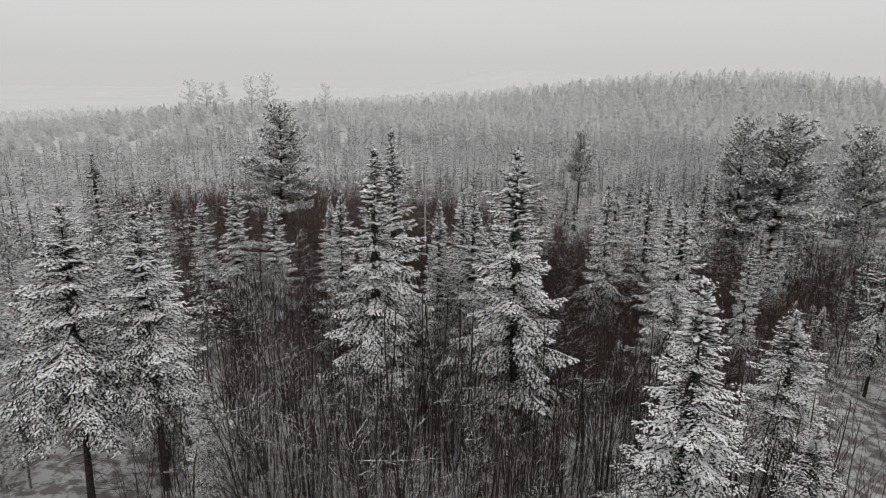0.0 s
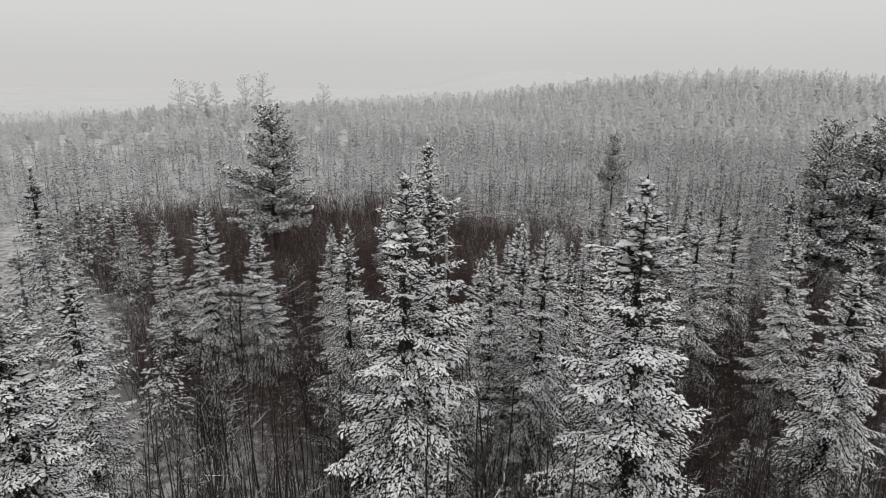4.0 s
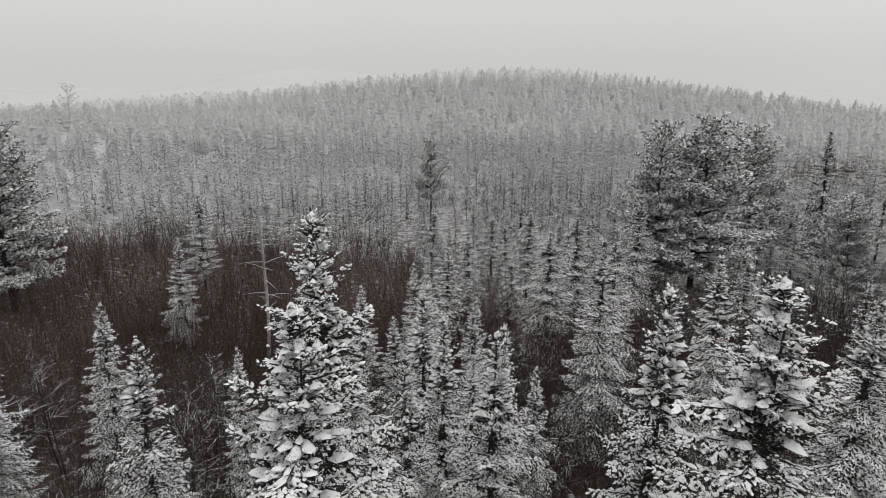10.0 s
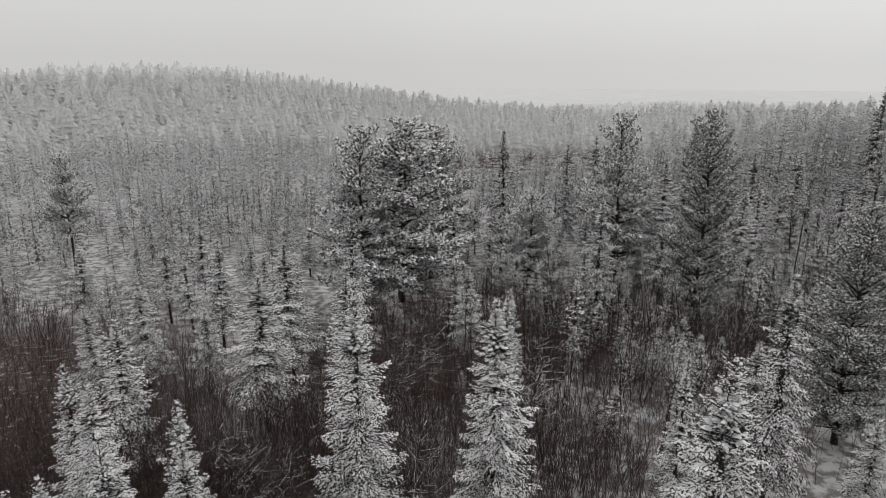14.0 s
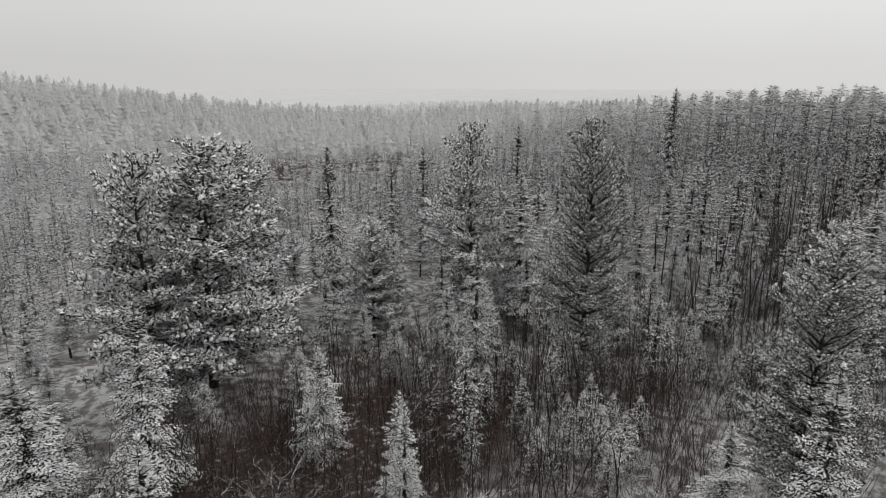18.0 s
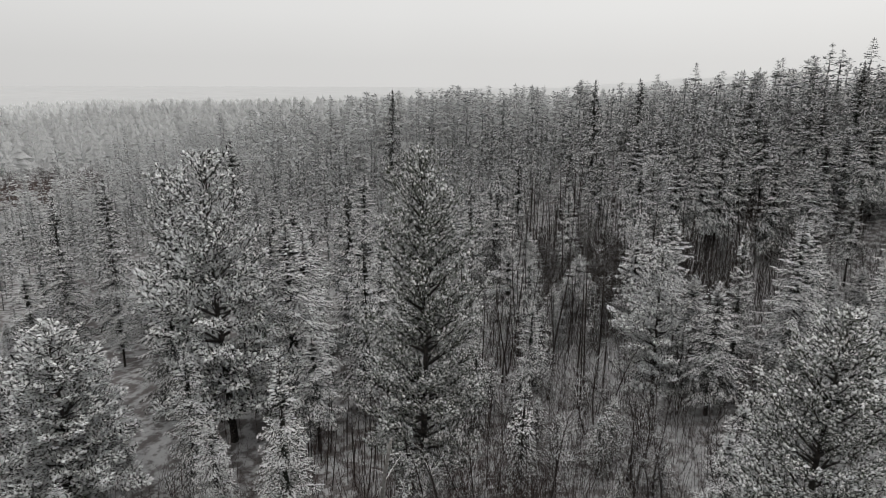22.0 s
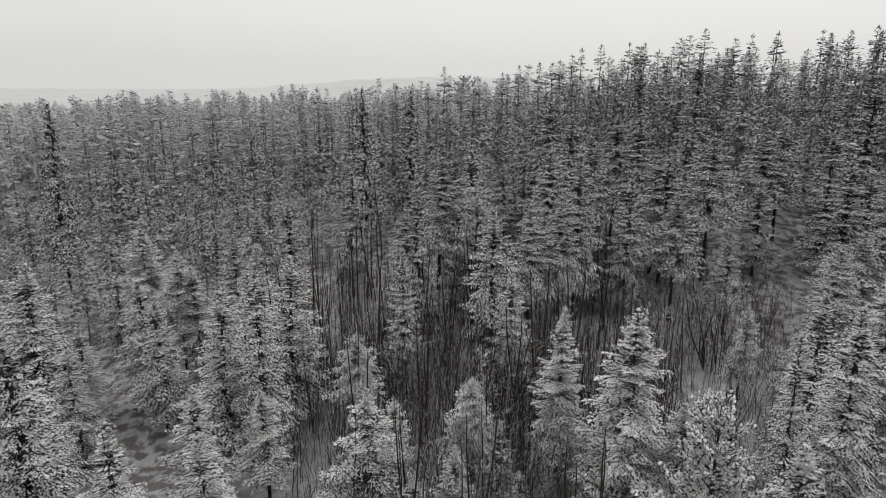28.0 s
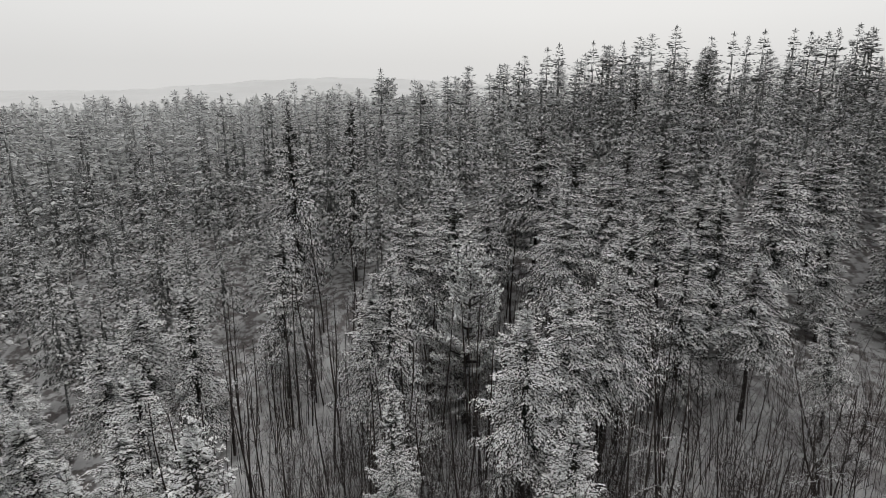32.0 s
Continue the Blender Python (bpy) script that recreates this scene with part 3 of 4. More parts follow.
    caps(snow, rng, at[h] + rng.normal(0, 0.4 * tuft, (h.sum(), 3)) + [0, 0, 0.1 * tuft], rng.normal(0, 1, (h.sum(), 3)) * [1, 1, 0.3], z, z * 0.4, z * 0.35, False)
    return trunk, crown, snow


def bare(seed, stems, height=8.0, twigs=26, spread=0.25, reach=0.3):
    """A leafless tree: stems, and a crown of forked branches and twigs as a part of its own."""
    rng = np.random.default_rng(seed)
    stem, twig = Soup(), Soup()
    for _ in range(stems):
        a, lean = rng.uniform(0, 6.28), rng.uniform(0.02, spread)
        H = height * rng.uniform(0.7, 1.0)
        s = np.linspace(0, 1, 7)
        x0 = rng.normal(0, 0.2, 2) if stems > 1 else np.zeros(2)
        w = 0.12 * np.sin(s * rng.uniform(3, 7) + a)
        line = np.stack([x0[0] + np.cos(a) * lean * H * s ** 1.3 + w, x0[1] + np.sin(a) * lean * H * s ** 1.3 - w, H * s], -1)
        tube(stem, line, 0.05 * (1 - 0.88 * s) * (H / 8) * rng.uniform(0.7, 1.2) + 0.005, 5)
        for _ in range(twigs):
            u = rng.uniform(0.22, 0.98)
            c = np.array([np.interp(u, s, line[:, j]) for j in range(3)])
            b, up = rng.uniform(0, 6.28), rng.uniform(0.15, 1.0)
            L = H * rng.uniform(0.35, 1.0) * reach * (1.2 - 0.75 * u)
            mid = c + heading(np.array(b), np.array(up)) * L * 0.5
            end = mid + heading(np.array(b + rng.uniform(-0.5, 0.5)), np.array(up + rng.uniform(-0.1, 0.5))) * L * 0.55
            tube(twig, [c, mid, end], [0.013, 0.009, 0.004], 3, False)
            for o in (c + (mid - c) * 0.6, mid, mid + (end - mid) * 0.4, mid + (end - mid) * 0.75):
                w3 = heading(np.array(b + rng.uniform(-1.2, 1.2)), np.array(up + rng.uniform(-0.5, 0.5)))
                tube(twig, [o, o + w3 * L * rng.uniform(0.2, 0.45)], [0.007, 0.003], 3, False)
    return stem, twig


# ---- ground and far land ----
def polar(name, rings, spokes, material, height, centre=(20.0, 40.0)):
    r, a = np.asarray(rings), np.linspace(0, 2 * np.pi, spokes, endpoint=False)
    x, y = centre[0] + r[:, None] * np.cos(a), centre[1] + r[:, None] * np.sin(a)
    v = np.stack([x, y, height(x, y)], -1).reshape(-1, 3)
    v = np.vstack([v, [[*centre, height(np.array(centre[0]), np.array(centre[1]))]]])
    i, j = np.arange(len(r) - 1)[:, None] * spokes, np.arange(spokes)[None]
    k = (j + 1) % spokes
    t = np.stack([np.stack([i + j, i + spokes + j, i + k], -1), np.stack([i + k, i + spokes + j, i + spokes + k], -1)], 2).reshape(-1, 3)
    c = np.stack([np.full(spokes, len(v) - 1), j[0], k[0]], -1)
    return new(name, mesh_of(name, v, np.vstack([t, c]), 0, material, True))


ground = polar("ground", np.concatenate([np.linspace(1.5, 90, 60), np.geomspace(93, 3800, 70)]), 220, M_GROUND, G)
tagged(ground, "snow-covered forest floor rolling up to low wooded hills", "ground", kind="structure")

# ---- tree kinds ----
KINDS = {}


def define(kind, name, label, category, group, parts, size):
    KINDS[kind] = dict(name=name, label=label, category=category, group=group, parts=parts, size=size, first=None)


def plant(kind, x, y, top, radius, turn=0.0, lean=0.0):
    """One tree of a kind, rooted in the ground, scaled to its top's height and its crown's radius."""
    k = KINDS[kind]
    z = float(G(x, y)) - 0.15
    h, r = k["size"]
    m = pose(x, y, z, lean, lean * 0.6, turn) @ Matrix.Diagonal((radius / r, radius / r, max(top - z, 0.8) / h, 1))
    if k["first"] is None:
        ob = new(k["name"])
        ob.empty_display_size = 0.5
        for part_name, soup, material, smooth, label, sort in k["parts"]:
            o = new(part_name, soup.mesh(part_name, material, smooth))
            o.parent = ob
            tagged(o, label, kind=sort)
        tagged(ob, k["label"], k["category"], k["group"])
        ob.matrix_basis = m
        k["first"] = ob
        k["m0"] = m
        return ob
    ob = copy_thing(k["first"], Matrix())
    ob.matrix_basis = m
    return ob


def conifer(kind, soups, needles, label, size=(10.0, 1.8), name="spruce_tree", snowlabel="clumped white snow on the boughs", group="spruces of the forest", sheltered_shaded=None, bark=None, snowy_=None):
    t, c, s = soups
    sheltered_shaded = sheltered_shaded or M_INNER
    define(kind, name, label, "tree", group, [("trunk", t, bark or M_BARK, True, "", ""), ("crown", c, (needles, sheltered_shaded), False, "", ""), ("snow_load", s, snowy_ or M_SNOW, False, snowlabel, "stuff")], size)


NEAR = dict(step=0.08, finger=0.075, under=0.7)
SLIM = dict(step=0.085, finger=0.075, under=0.6)
STAND = dict(step=0.12, finger=0.105, fine=None, cap=0.27)
TALL = dict(step=0.11, finger=0.095, fine=None, cap=0.27)
conifer("near0", spruce(11, 30, 8, droop=0.35, power=0.78, load=0.8, cap=0.27, **NEAR), M_FIR, "tall dark green fir heavily loaded with snow")
conifer("near1", spruce(12, 29, 8, low=0.06, droop=0.3, power=0.78, load=0.85, cap=0.28, **NEAR), M_FIR, "broad fir with thick snow on every bough")
conifer("near2", spruce(13, 27, 7, open_=0.12, low=0.12, droop=0.3, power=0.7, load=0.78, cap=0.27, vary=0.5, step=0.075, finger=0.075, under=0.7), M_FIR, "open-crowned fir with round clumps of snow")
conifer("near3", spruce(14, 30, 7, droop=0.3, power=0.85, load=0.7, cap=0.25, **SLIM), M_SPRUCE, "slender spruce dusted white with fresh snow")
conifer("near4", spruce(15, 24, 8, low=0.36, droop=0.35, power=0.72, load=0.75, cap=0.27, **NEAR), M_FIR, "snowy fir with dead bare limbs low on its trunk")
conifer("mid0", spruce(21, 28, 7, droop=0.3, power=0.8, load=0.85, **STAND), M_DUSTED_HAZED, "snow-dusted spruce in the stand")
conifer("mid1", spruce(22, 24, 7, low=0.26, droop=0.25, load=0.82, **STAND), M_DUSTED_HAZED, "snowy spruce with a bare lower trunk")
conifer("mid2", spruce(23, 26, 7, low=0.2, droop=0.35, power=0.85, load=0.72, **STAND), M_DUSTED_HAZED, "dark narrow spruce with light snow")
conifer("mid3", spruce(24, 23, 6, open_=0.25, low=0.3, droop=0.2, load=0.82, vary=0.45, **STAND), M_DUSTED_HAZED, "thin spruce with a ragged crown and snow")
conifer("tall0", spruce(25, 25, 7, low=0.45, droop=0.4, power=0.75, load=0.77, **TALL), M_DUSTED_HAZED, "tall spruce with a bare dark trunk and snowy crown")
conifer("tall1", spruce(26, 26, 7, low=0.36, droop=0.35, power=0.8, load=0.82, vary=0.5, **TALL), M_DUSTED_HAZED, "tall spruce, bare below, snow on its drooping boughs")
conifer("young0", name="young_spruce", soups=spruce(31, 15, 6, 0.24, 0.24, low=0.03, power=0.9, load=0.7, fine=False, cap=0.22), needles=M_SPRUCE, label="young spruce covered in snow", group="young spruces")
BROAD = dict(size=(10.0, 3.0), name="white_pine", group="white pines")
conifer("pine0", pine(41, 14, 9, low=0.12, power=0.78, girth=1.25), M_PINE, "large white pine with spreading snowy boughs", **BROAD)
conifer("pine1", pine(42, 13, 8, low=0.12, power=0.8, ragged=0.45, girth=1.25), M_PINE, "tall pine with layered snow-covered limbs", **BROAD)
conifer("bushy", pine(43, 18, 9, low=0.08, power=0.68, lift=0.1, load=0.9, knob=0.62, gather=0.5, girth=1.0, tuft=0.15, every=0.11, count=15, blade=0.085, round_=True), M_BUSHY, "bushy pine with snow-tipped upright shoots", **BROAD)
conifer("lone", pine(44, 10, 8, low=0.4, power=0.85, ragged=0.6, girth=1.15), M_PINE, "lone pine with a bare trunk below its crown", **BROAD)
# Skyline pines wear the hill's haze colours on needles, snow and bark.
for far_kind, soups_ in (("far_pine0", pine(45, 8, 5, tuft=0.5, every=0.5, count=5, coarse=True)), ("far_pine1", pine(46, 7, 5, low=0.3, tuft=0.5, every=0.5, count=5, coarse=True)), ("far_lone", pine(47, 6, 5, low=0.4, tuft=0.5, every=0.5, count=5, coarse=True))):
    conifer(far_kind, soups_, M_HILL, "haze-tinted pine standing above the distant wood", sheltered_shaded=M_HILL, bark=M_FAR, snowy_=M_HILL, **BROAD)
for i_, (stems_, h_, tw_, sp_, re_) in enumerate(((1, 8.0, 60, 0.1, 0.3), (3, 7.0, 34, 0.2, 0.28), (2, 9.0, 44, 0.12, 0.26), (4, 5.0, 24, 0.25, 0.3), (2, 7.0, 30, 0.3, 0.55), (3, 9.0, 16, 0.07, 0.2), (1, 9.0, 22, 0.05, 0.2))):
    st_, tg_ = bare(51 + i_, stems_, h_, tw_, sp_, re_)
    define("bare%d" % i_, "bare_tree", "leafless dark sapling with thin snow-lined branches", "tree", "leafless saplings",
           [("stem", st_, M_TWIG, True, "", ""), ("twig_crown", tg_, M_TWIG, False, "", "stuff")], (h_, 1.0))

PLACED = []


def grove(rows):
    rng = np.random.default_rng(len(PLACED) + 5)
    for kind, x, y, top, r in rows:
        plant(kind, x, y, top, r * (1.15 if kind[:4] == "near" else 1.0), rng.uniform(0, 360), rng.uniform(-1.5, 1.5))
        PLACED.append((x, y, r))


# first stretch: firs in front of the brown thicket
grove([("near2", -10.35, 27.3, 12.3, 2.7), ("near1", -11.6, 30.0, 11.2, 1.9), ("near2", -17.1, 25.15, 12.2, 2.5), ("near2", -17.8, 28.2, 12.9, 2.1),
       ("near3", -31.5, 39.8, 6.3, 1.4), ("near3", -24.2, 31.5, 8.6, 1.7), ("near1", -34.2, 36.0, 6.5, 1.7), ("near3", -40.5, 35.0, 6.4, 1.6),
       ("near0", -36.5, 34.5, 8.2, 1.7), ("mid0", -54.5, 35.0, 8.9, 2.2), ("near1", -30.0, 22.4, 8.6, 1.8), ("mid0", -57.0, 43.5, 5.2, 1.8)])
grove([("near4", -25.2, 14.3, 10.4, 2.6), ("near3", -17.3, 35.1, 9.0, 1.6), ("near3", -17.0, 31.7, 8.6, 1.5), ("near3", -24.8, 38.1, 5.4, 1.0),
       ("mid0", -38.0, 56.0, 4.8, 1.5), ("near1", -16.5, 33.6, 8.9, 1.6), ("near0", -15.2, 32.0, 9.3, 1.8), ("near3", -15.0, 34.9, 8.1, 1.3),
       ("mid0", -18.3, 42.3, 6.8, 1.4), ("mid2", -16.5, 43.8, 5.4, 1.2), ("mid1", -44.0, 70.0, 5.2, 1.8), ("near1", -1.6, 20.9, 9.2, 2.4), ("near4", -23.5, 16.9, 9.9, 2.2)])
# firs close under the turn
grove([("near3", -16.7, 46.6, 5.2, 1.2), ("near1", -19.6, 49.0, 5.2, 1.5), ("near3", -20.4, 50.9, 5.3, 1.3), ("near3", -20.4, 45.4, 4.2, 1.2),
       ("near3", -22.6, 47.2, 5.0, 1.3), ("near1", -16.2, 39.5, 5.1, 1.2), ("near3", -13.8, 39.2, 4.9, 1.1), ("near0", -20.3, 37.9, 6.0, 1.7),
       ("near1", 24.0, 71.0, 9.0, 2.2), ("near3", 30.5, 74.0, 7.0, 1.8), ("near3", 35.5, 71.0, 6.2, 1.7), ("near3", 22.5, 78.5, 9.0, 1.9)])
# turn: spruces between the thicket and the pines
grove([("mid0", -19.5, 56.8, 4.7, 1.8), ("mid2", -19.2, 67.3, 3.3, 1.7), ("mid1", -24.3, 80.5, 2.6, 1.8), ("near3", -10.7, 46.6, 8.1, 1.9),
       ("mid1", -12.9, 58.6, 5.6, 2.3), ("mid0", -9.3, 54.3, 6.8, 1.8), ("near1", -6.0, 44.8, 8.0, 1.7), ("near3", -0.4, 55.0, 4.4, 1.0),
       ("near0", -4.4, 36.7, 9.0, 1.9), ("near1", -0.7, 41.4, 6.4, 1.0), ("mid0", -6.1, 66.6, 6.8, 2.0), ("mid1", -14.4, 71.7, 4.6, 2.0)])
grove([("young0", 7.5, 60.0, 3.0, 1.1), ("near3", 0.8, 56.8, 3.7, 1.2), ("young0", 6.15, 58.0, 0.3, 0.7), ("young0", 13.4, 62.2, 0.6, 1.1),
       ("young0", 14.4, 55.7, -0.6, 0.8), ("mid0", -4.1, 73.7, 5.2, 2.0), ("mid1", -10.7, 63.7, 5.9, 2.0), ("mid2", 6.5, 43.4, 7.9, 1.7),
       ("young0", 20.5, 56.9, 3.6, 1.0), ("mid3", 30.4, 58.5, 3.7, 1.2), ("young0", 26.5, 60.8, 2.8, 0.9), ("mid3", 42.0, 61.0, 3.0, 1.2)])
grove([("pine1", -57.0, 62.5, 12.7, 5.2), ("pine0", 0.5, 75.5, 12.6, 5.2), ("pine0", 9.0, 88.6, 11.1, 4.2), ("lone", -27.0, 95.5, 8.8, 2.6),
       ("pine1", 21.0, 73.4, 12.9, 3.9), ("bushy", 18.7, 61.0, 13.6, 3.2), ("bushy", 15.0, 46.4, 9.7, 3.2), ("pine0", 13.4, 76.5, 5.8, 3.2),
       ("pine1", 27.5, 82.0, 11.0, 3.4), ("pine1", -3.4, 74.0, 12.2, 4.0), ("pine1", 172.0, 32.0, 19.5, 5.0), ("pine1", 62.0, 53.0, 9.2, 2.8)])
grove([("pine1", 32.2, 51.2, 7.2, 2.6), ("mid0", 38.3, 42.6, 8.7, 1.9), ("near1", 31.4, 68.9, 6.2, 1.9), ("near0", 27.5, 72.5, 7.6, 2.2), ("mid0", 33.0, 76.5, 8.0, 2.0), ("mid1", 39.5, 75.5, 8.5, 2.1)])
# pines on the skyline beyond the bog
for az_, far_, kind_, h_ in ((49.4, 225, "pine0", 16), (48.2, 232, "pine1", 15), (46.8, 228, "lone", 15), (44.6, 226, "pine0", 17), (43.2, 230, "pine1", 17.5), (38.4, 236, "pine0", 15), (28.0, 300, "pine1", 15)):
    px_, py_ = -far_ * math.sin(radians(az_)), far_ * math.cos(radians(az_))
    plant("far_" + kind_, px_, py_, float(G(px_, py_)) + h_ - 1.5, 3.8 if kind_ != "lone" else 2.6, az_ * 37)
# last stretch: taller spruces on the rising slope
grove([("near1", 41.9, 53.2, 7.0, 1.6), ("near0", 39.0, 51.1, 7.9, 2.3), ("near3", 34.2, 46.9, 8.3, 1.2), ("near0", 34.9, 43.9, 8.9, 1.9),
       ("near0", 40.2, 37.0, 8.4, 2.4), ("mid0", 49.4, 53.5, 6.6, 1.8), ("near3", 11.8, 63.7, 7.2, 1.5), ("mid0", 16.3, 71.8, 4.4, 1.5),
       ("mid0", 26.0, 67.4, 8.9, 1.9), ("mid0", 47.1, 67.5, 8.2, 1.9), ("mid2", 13.3, 82.0, 11.0, 2.2), ("mid0", 28.8, 94.6, 8.0, 1.9)])
grove([("mid0", 31.2, 91.9, 9.1, 2.2), ("mid0", 47.3, 92.6, 10.7, 2.4), ("mid2", 77.0, 60.6, 16.8, 2.4), ("mid2", 81.7, 55.7, 16.6, 2.2),
       ("mid2", 79.0, 31.7, 18.8, 2.4), ("mid0", 77.0, 26.3, 20.3, 2.4), ("mid2", 59.9, 57.7, 10.2, 2.0), ("tall1", 56.3, 47.0, 12.4, 2.2),
       ("tall0", 62.9, 47.0, 12.0, 2.3), ("tall1", 66.3, 45.7, 12.3, 2.3), ("tall0", 63.7, 28.0, 13.4, 3.0), ("mid2", 68.2, 62.3, 9.9, 2.2)])
grove([("tall1", 61.0, 58.4, 8.5, 2.2), ("near3", 51.5, 59.6, 7.5, 1.4), ("near3", 51.2, 52.8, 4.4, 1.3), ("tall1", 53.3, 53.5, 9.4, 2.3), ("tall0", 55.2, 50.6, 9.3, 2.2),
       ("tall0", 55.6, 48.4, 9.7, 2.2), ("mid0", 73.0, 31.8, 10.4, 2.2), ("near3", 55.0, 68.9, 5.8, 1.9), ("mid0", 52.7, 70.3, 5.6, 1.8),
       ("near0", 68.0, 79.0, 5.7, 2.6), ("near3", 65.0, 75.7, 4.4, 2.2), ("mid2", 76.4, 88.2, 15.4, 2.4), ("mid2", 64.0, 67.0, 8.5, 2.0)])


# ---- woods that fill the land between ----
def wood(x, y):
    """How thick conifers stand, 0 to 1."""
    bog = np.exp(-(((x + 50) / 35) ** 2 + ((y - 64) / 23) ** 2) ** 3) + np.exp(-(((x + 32) / 19) ** 2 + ((y - 46) / 17) ** 2) ** 3) + np.exp(-(((x + 17) / 12) ** 2 + ((y - 46) / 13) ** 2) ** 3)
    bog = bog + np.exp(-(((x + 20) / 13) ** 2 + ((y - 29) / 10) ** 2) ** 3) + np.exp(-(((x - 72) / 44) ** 2 + ((y - 178) / 22) ** 2) ** 2)
    glade = np.exp(-(((x - 8) / 13) ** 2 + ((y - 55) / 8) ** 2)) + np.exp(-(((x - 30) / 8) ** 2 + ((y - 56) / 8) ** 2)) + np.exp(-(((x - 45) / 9) ** 2 + ((y - 49) / 8) ** 2)) + np.exp(-(((x + 12) / 10) ** 2 + ((y - 17) / 9) ** 2))
    strip = np.exp(-(((x + 8) / 12) ** 2 + ((y - 12) / 16) ** 2)) + np.exp(-(((x - 8) / 14) ** 2 + ((y - 58) / 8) ** 2)) + np.exp(-(((x + 12) / 10) ** 2 + ((y - 34) / 14) ** 2))
    opening = 1.2 * np.exp(-(((x - 50) / 7.5) ** 2 + ((y - 52) / 9) ** 2))
    clear = 0.9 * np.exp(-(((x + 9) / 13) ** 2 + ((y - 44) / 15) ** 2) ** 2) + 0.8 * np.exp(-(((x - 60) / 13) ** 2 + ((y - 60) / 11) ** 2) ** 2)
    return np.clip(1.0 - clear - opening - 1.1 * bog - 0.65 * glade - 0.7 * strip, 0.0, 1.0)


def scatter(seed, r0, r1, spacing, keep=None, centre=(20.0, 45.0)):
    """Jittered points in a ring about the middle of the flight, thinned by how thick the wood is."""
    rng = np.random.default_rng(seed)
    g = np.arange(-r1, r1, spacing)
    x, y = (a.ravel() for a in np.meshgrid(g, g))
    x = x + rng.uniform(-0.48, 0.48, len(x)) * spacing + centre[0]
    y = y + rng.uniform(-0.48, 0.48, len(x)) * spacing + centre[1]
    d = np.hypot(x - centre[0], y - centre[1])
    ok = (d >= r0) & (d < r1) & (rng.random(len(x)) < wood(x, y))
    back = (-0.55 * (x - centre[0]) - 0.83 * (y - centre[1])) / np.maximum(d, 1)
    ok &= (back < 0.72) | (d < 70)
    ok &= (back < 0.5) | (d < 95)
    for px, py, pr in PLACED:
        ok &= np.hypot(x - px, y - py) > pr * 0.75 + 0.9
    return x[ok], y[ok], rng


def tree_height(x, y, rng):
    q = 0.8 * x - 0.5 * y
    h = 9.0 + 3.6 / (1 + np.exp(-(q - 22) / 9)) + 1.5 / (1 + np.exp(-(y - 150) / 30))
    h = h - 3.0 / (1 + np.exp((q + 15) / 8)) / (1 + np.exp(-(y - 52) / 8)) / (1 + np.exp((y - 210) / 30))
    return h * np.clip(rng.normal(0.89, 0.16, np.shape(x)), 0.45, 1.18)


for seed_, r0_, r1_, gap_ in ((101, 0, 37, 4.9), (106, 37, 53, 4.2)):
    x, y, rng = scatter(seed_, r0_, r1_, gap_)
    for i in range(len(x)):
        h = float(tree_height(x[i], y[i], rng)) * (0.9 if r0_ == 0 else 1.0)
        east = 0.8 * x[i] - 0.5 * y[i] > 2
        kind = (("tall0", "tall1", "tall0" if r0_ == 0 else "mid2", "mid3" if r0_ == 0 else "mid0") if east else ("mid0", "mid1", "mid2", "mid3"))[int(rng.integers(4))]
        plant(kind, x[i], y[i], float(G(x[i], y[i])) + (min(h, 12.5) if r0_ == 0 else h), h * rng.uniform(0.17, 0.24) + 0.25, rng.uniform(0, 360), rng.uniform(-2, 2))


def far_spruce(seed, tiers, points):
    """A light spruce for distant woods, 10 m high and 1.8 m in radius."""
    rng = np.random.default_rng(seed)
    s = Soup()
    skirts(s, rng, tiers, points, 0.03 + 0.08 * rng.random(), 1.0, rng.uniform(0.8, 1.1))
    tube(s, [[0, 0, 0], [0, 0, 5.0]], [0.13, 0.06], 3, False)
    return s.arrays()


def far_bare(seed, stems):
    """A light leafless crown for distant woods, 10 m high."""
    rng = np.random.default_rng(seed)
    s = Soup()
    tube(s, [[0, 0, 0], [0.1, 0, 7.5]], [0.11, 0.04], 3, False)
    a = rng.uniform(0, 6.28, stems)
    z = rng.uniform(3.0, 7.5, stems)
    b = np.stack([0 * a, 0 * a, z], -1)
    w = heading(a, rng.uniform(0.5, 1.2, stems))
    L = rng.uniform(1.6, 3.2, stems)
    sprays(s, b, w, L, 0.07 + 0 * L, 0.03 + 0 * L, -0.05)
    return s.arrays()


def woods(name, label, templates, x, y, top, radius, rng, material):
    s = Soup()
    which = rng.integers(len(templates), size=len(x))
    z = G(x, y) - 0.2
    for k, (v, t, w) in enumerate(templates):
        m = which == k
        n = int(m.sum())
        if not n:
            continue
        a = rng.uniform(0, 6.28, n)
        sx, sz = radius[m] / 1.8, (top[m] - z[m]) / 10
        c, d = np.cos(a), np.sin(a)
        vx = (v[None, :, 0] * c[:, None] - v[None, :, 1] * d[:, None]) * sx[:, None] + x[m][:, None]
        vy = (v[None, :, 0] * d[:, None] + v[None, :, 1] * c[:, None]) * sx[:, None] + y[m][:, None]
        vz = v[None, :, 2] * sz[:, None] + z[m][:, None]
        s.put(np.stack([vx, vy, vz], -1).reshape(-1, 3), (t[None] + len(v) * np.arange(n)[:, None, None]).reshape(-1, 3), np.tile(w, n))
    ob = new(name, s.mesh(name, material))
    return tagged(ob, label, "forest", kind="stuff")




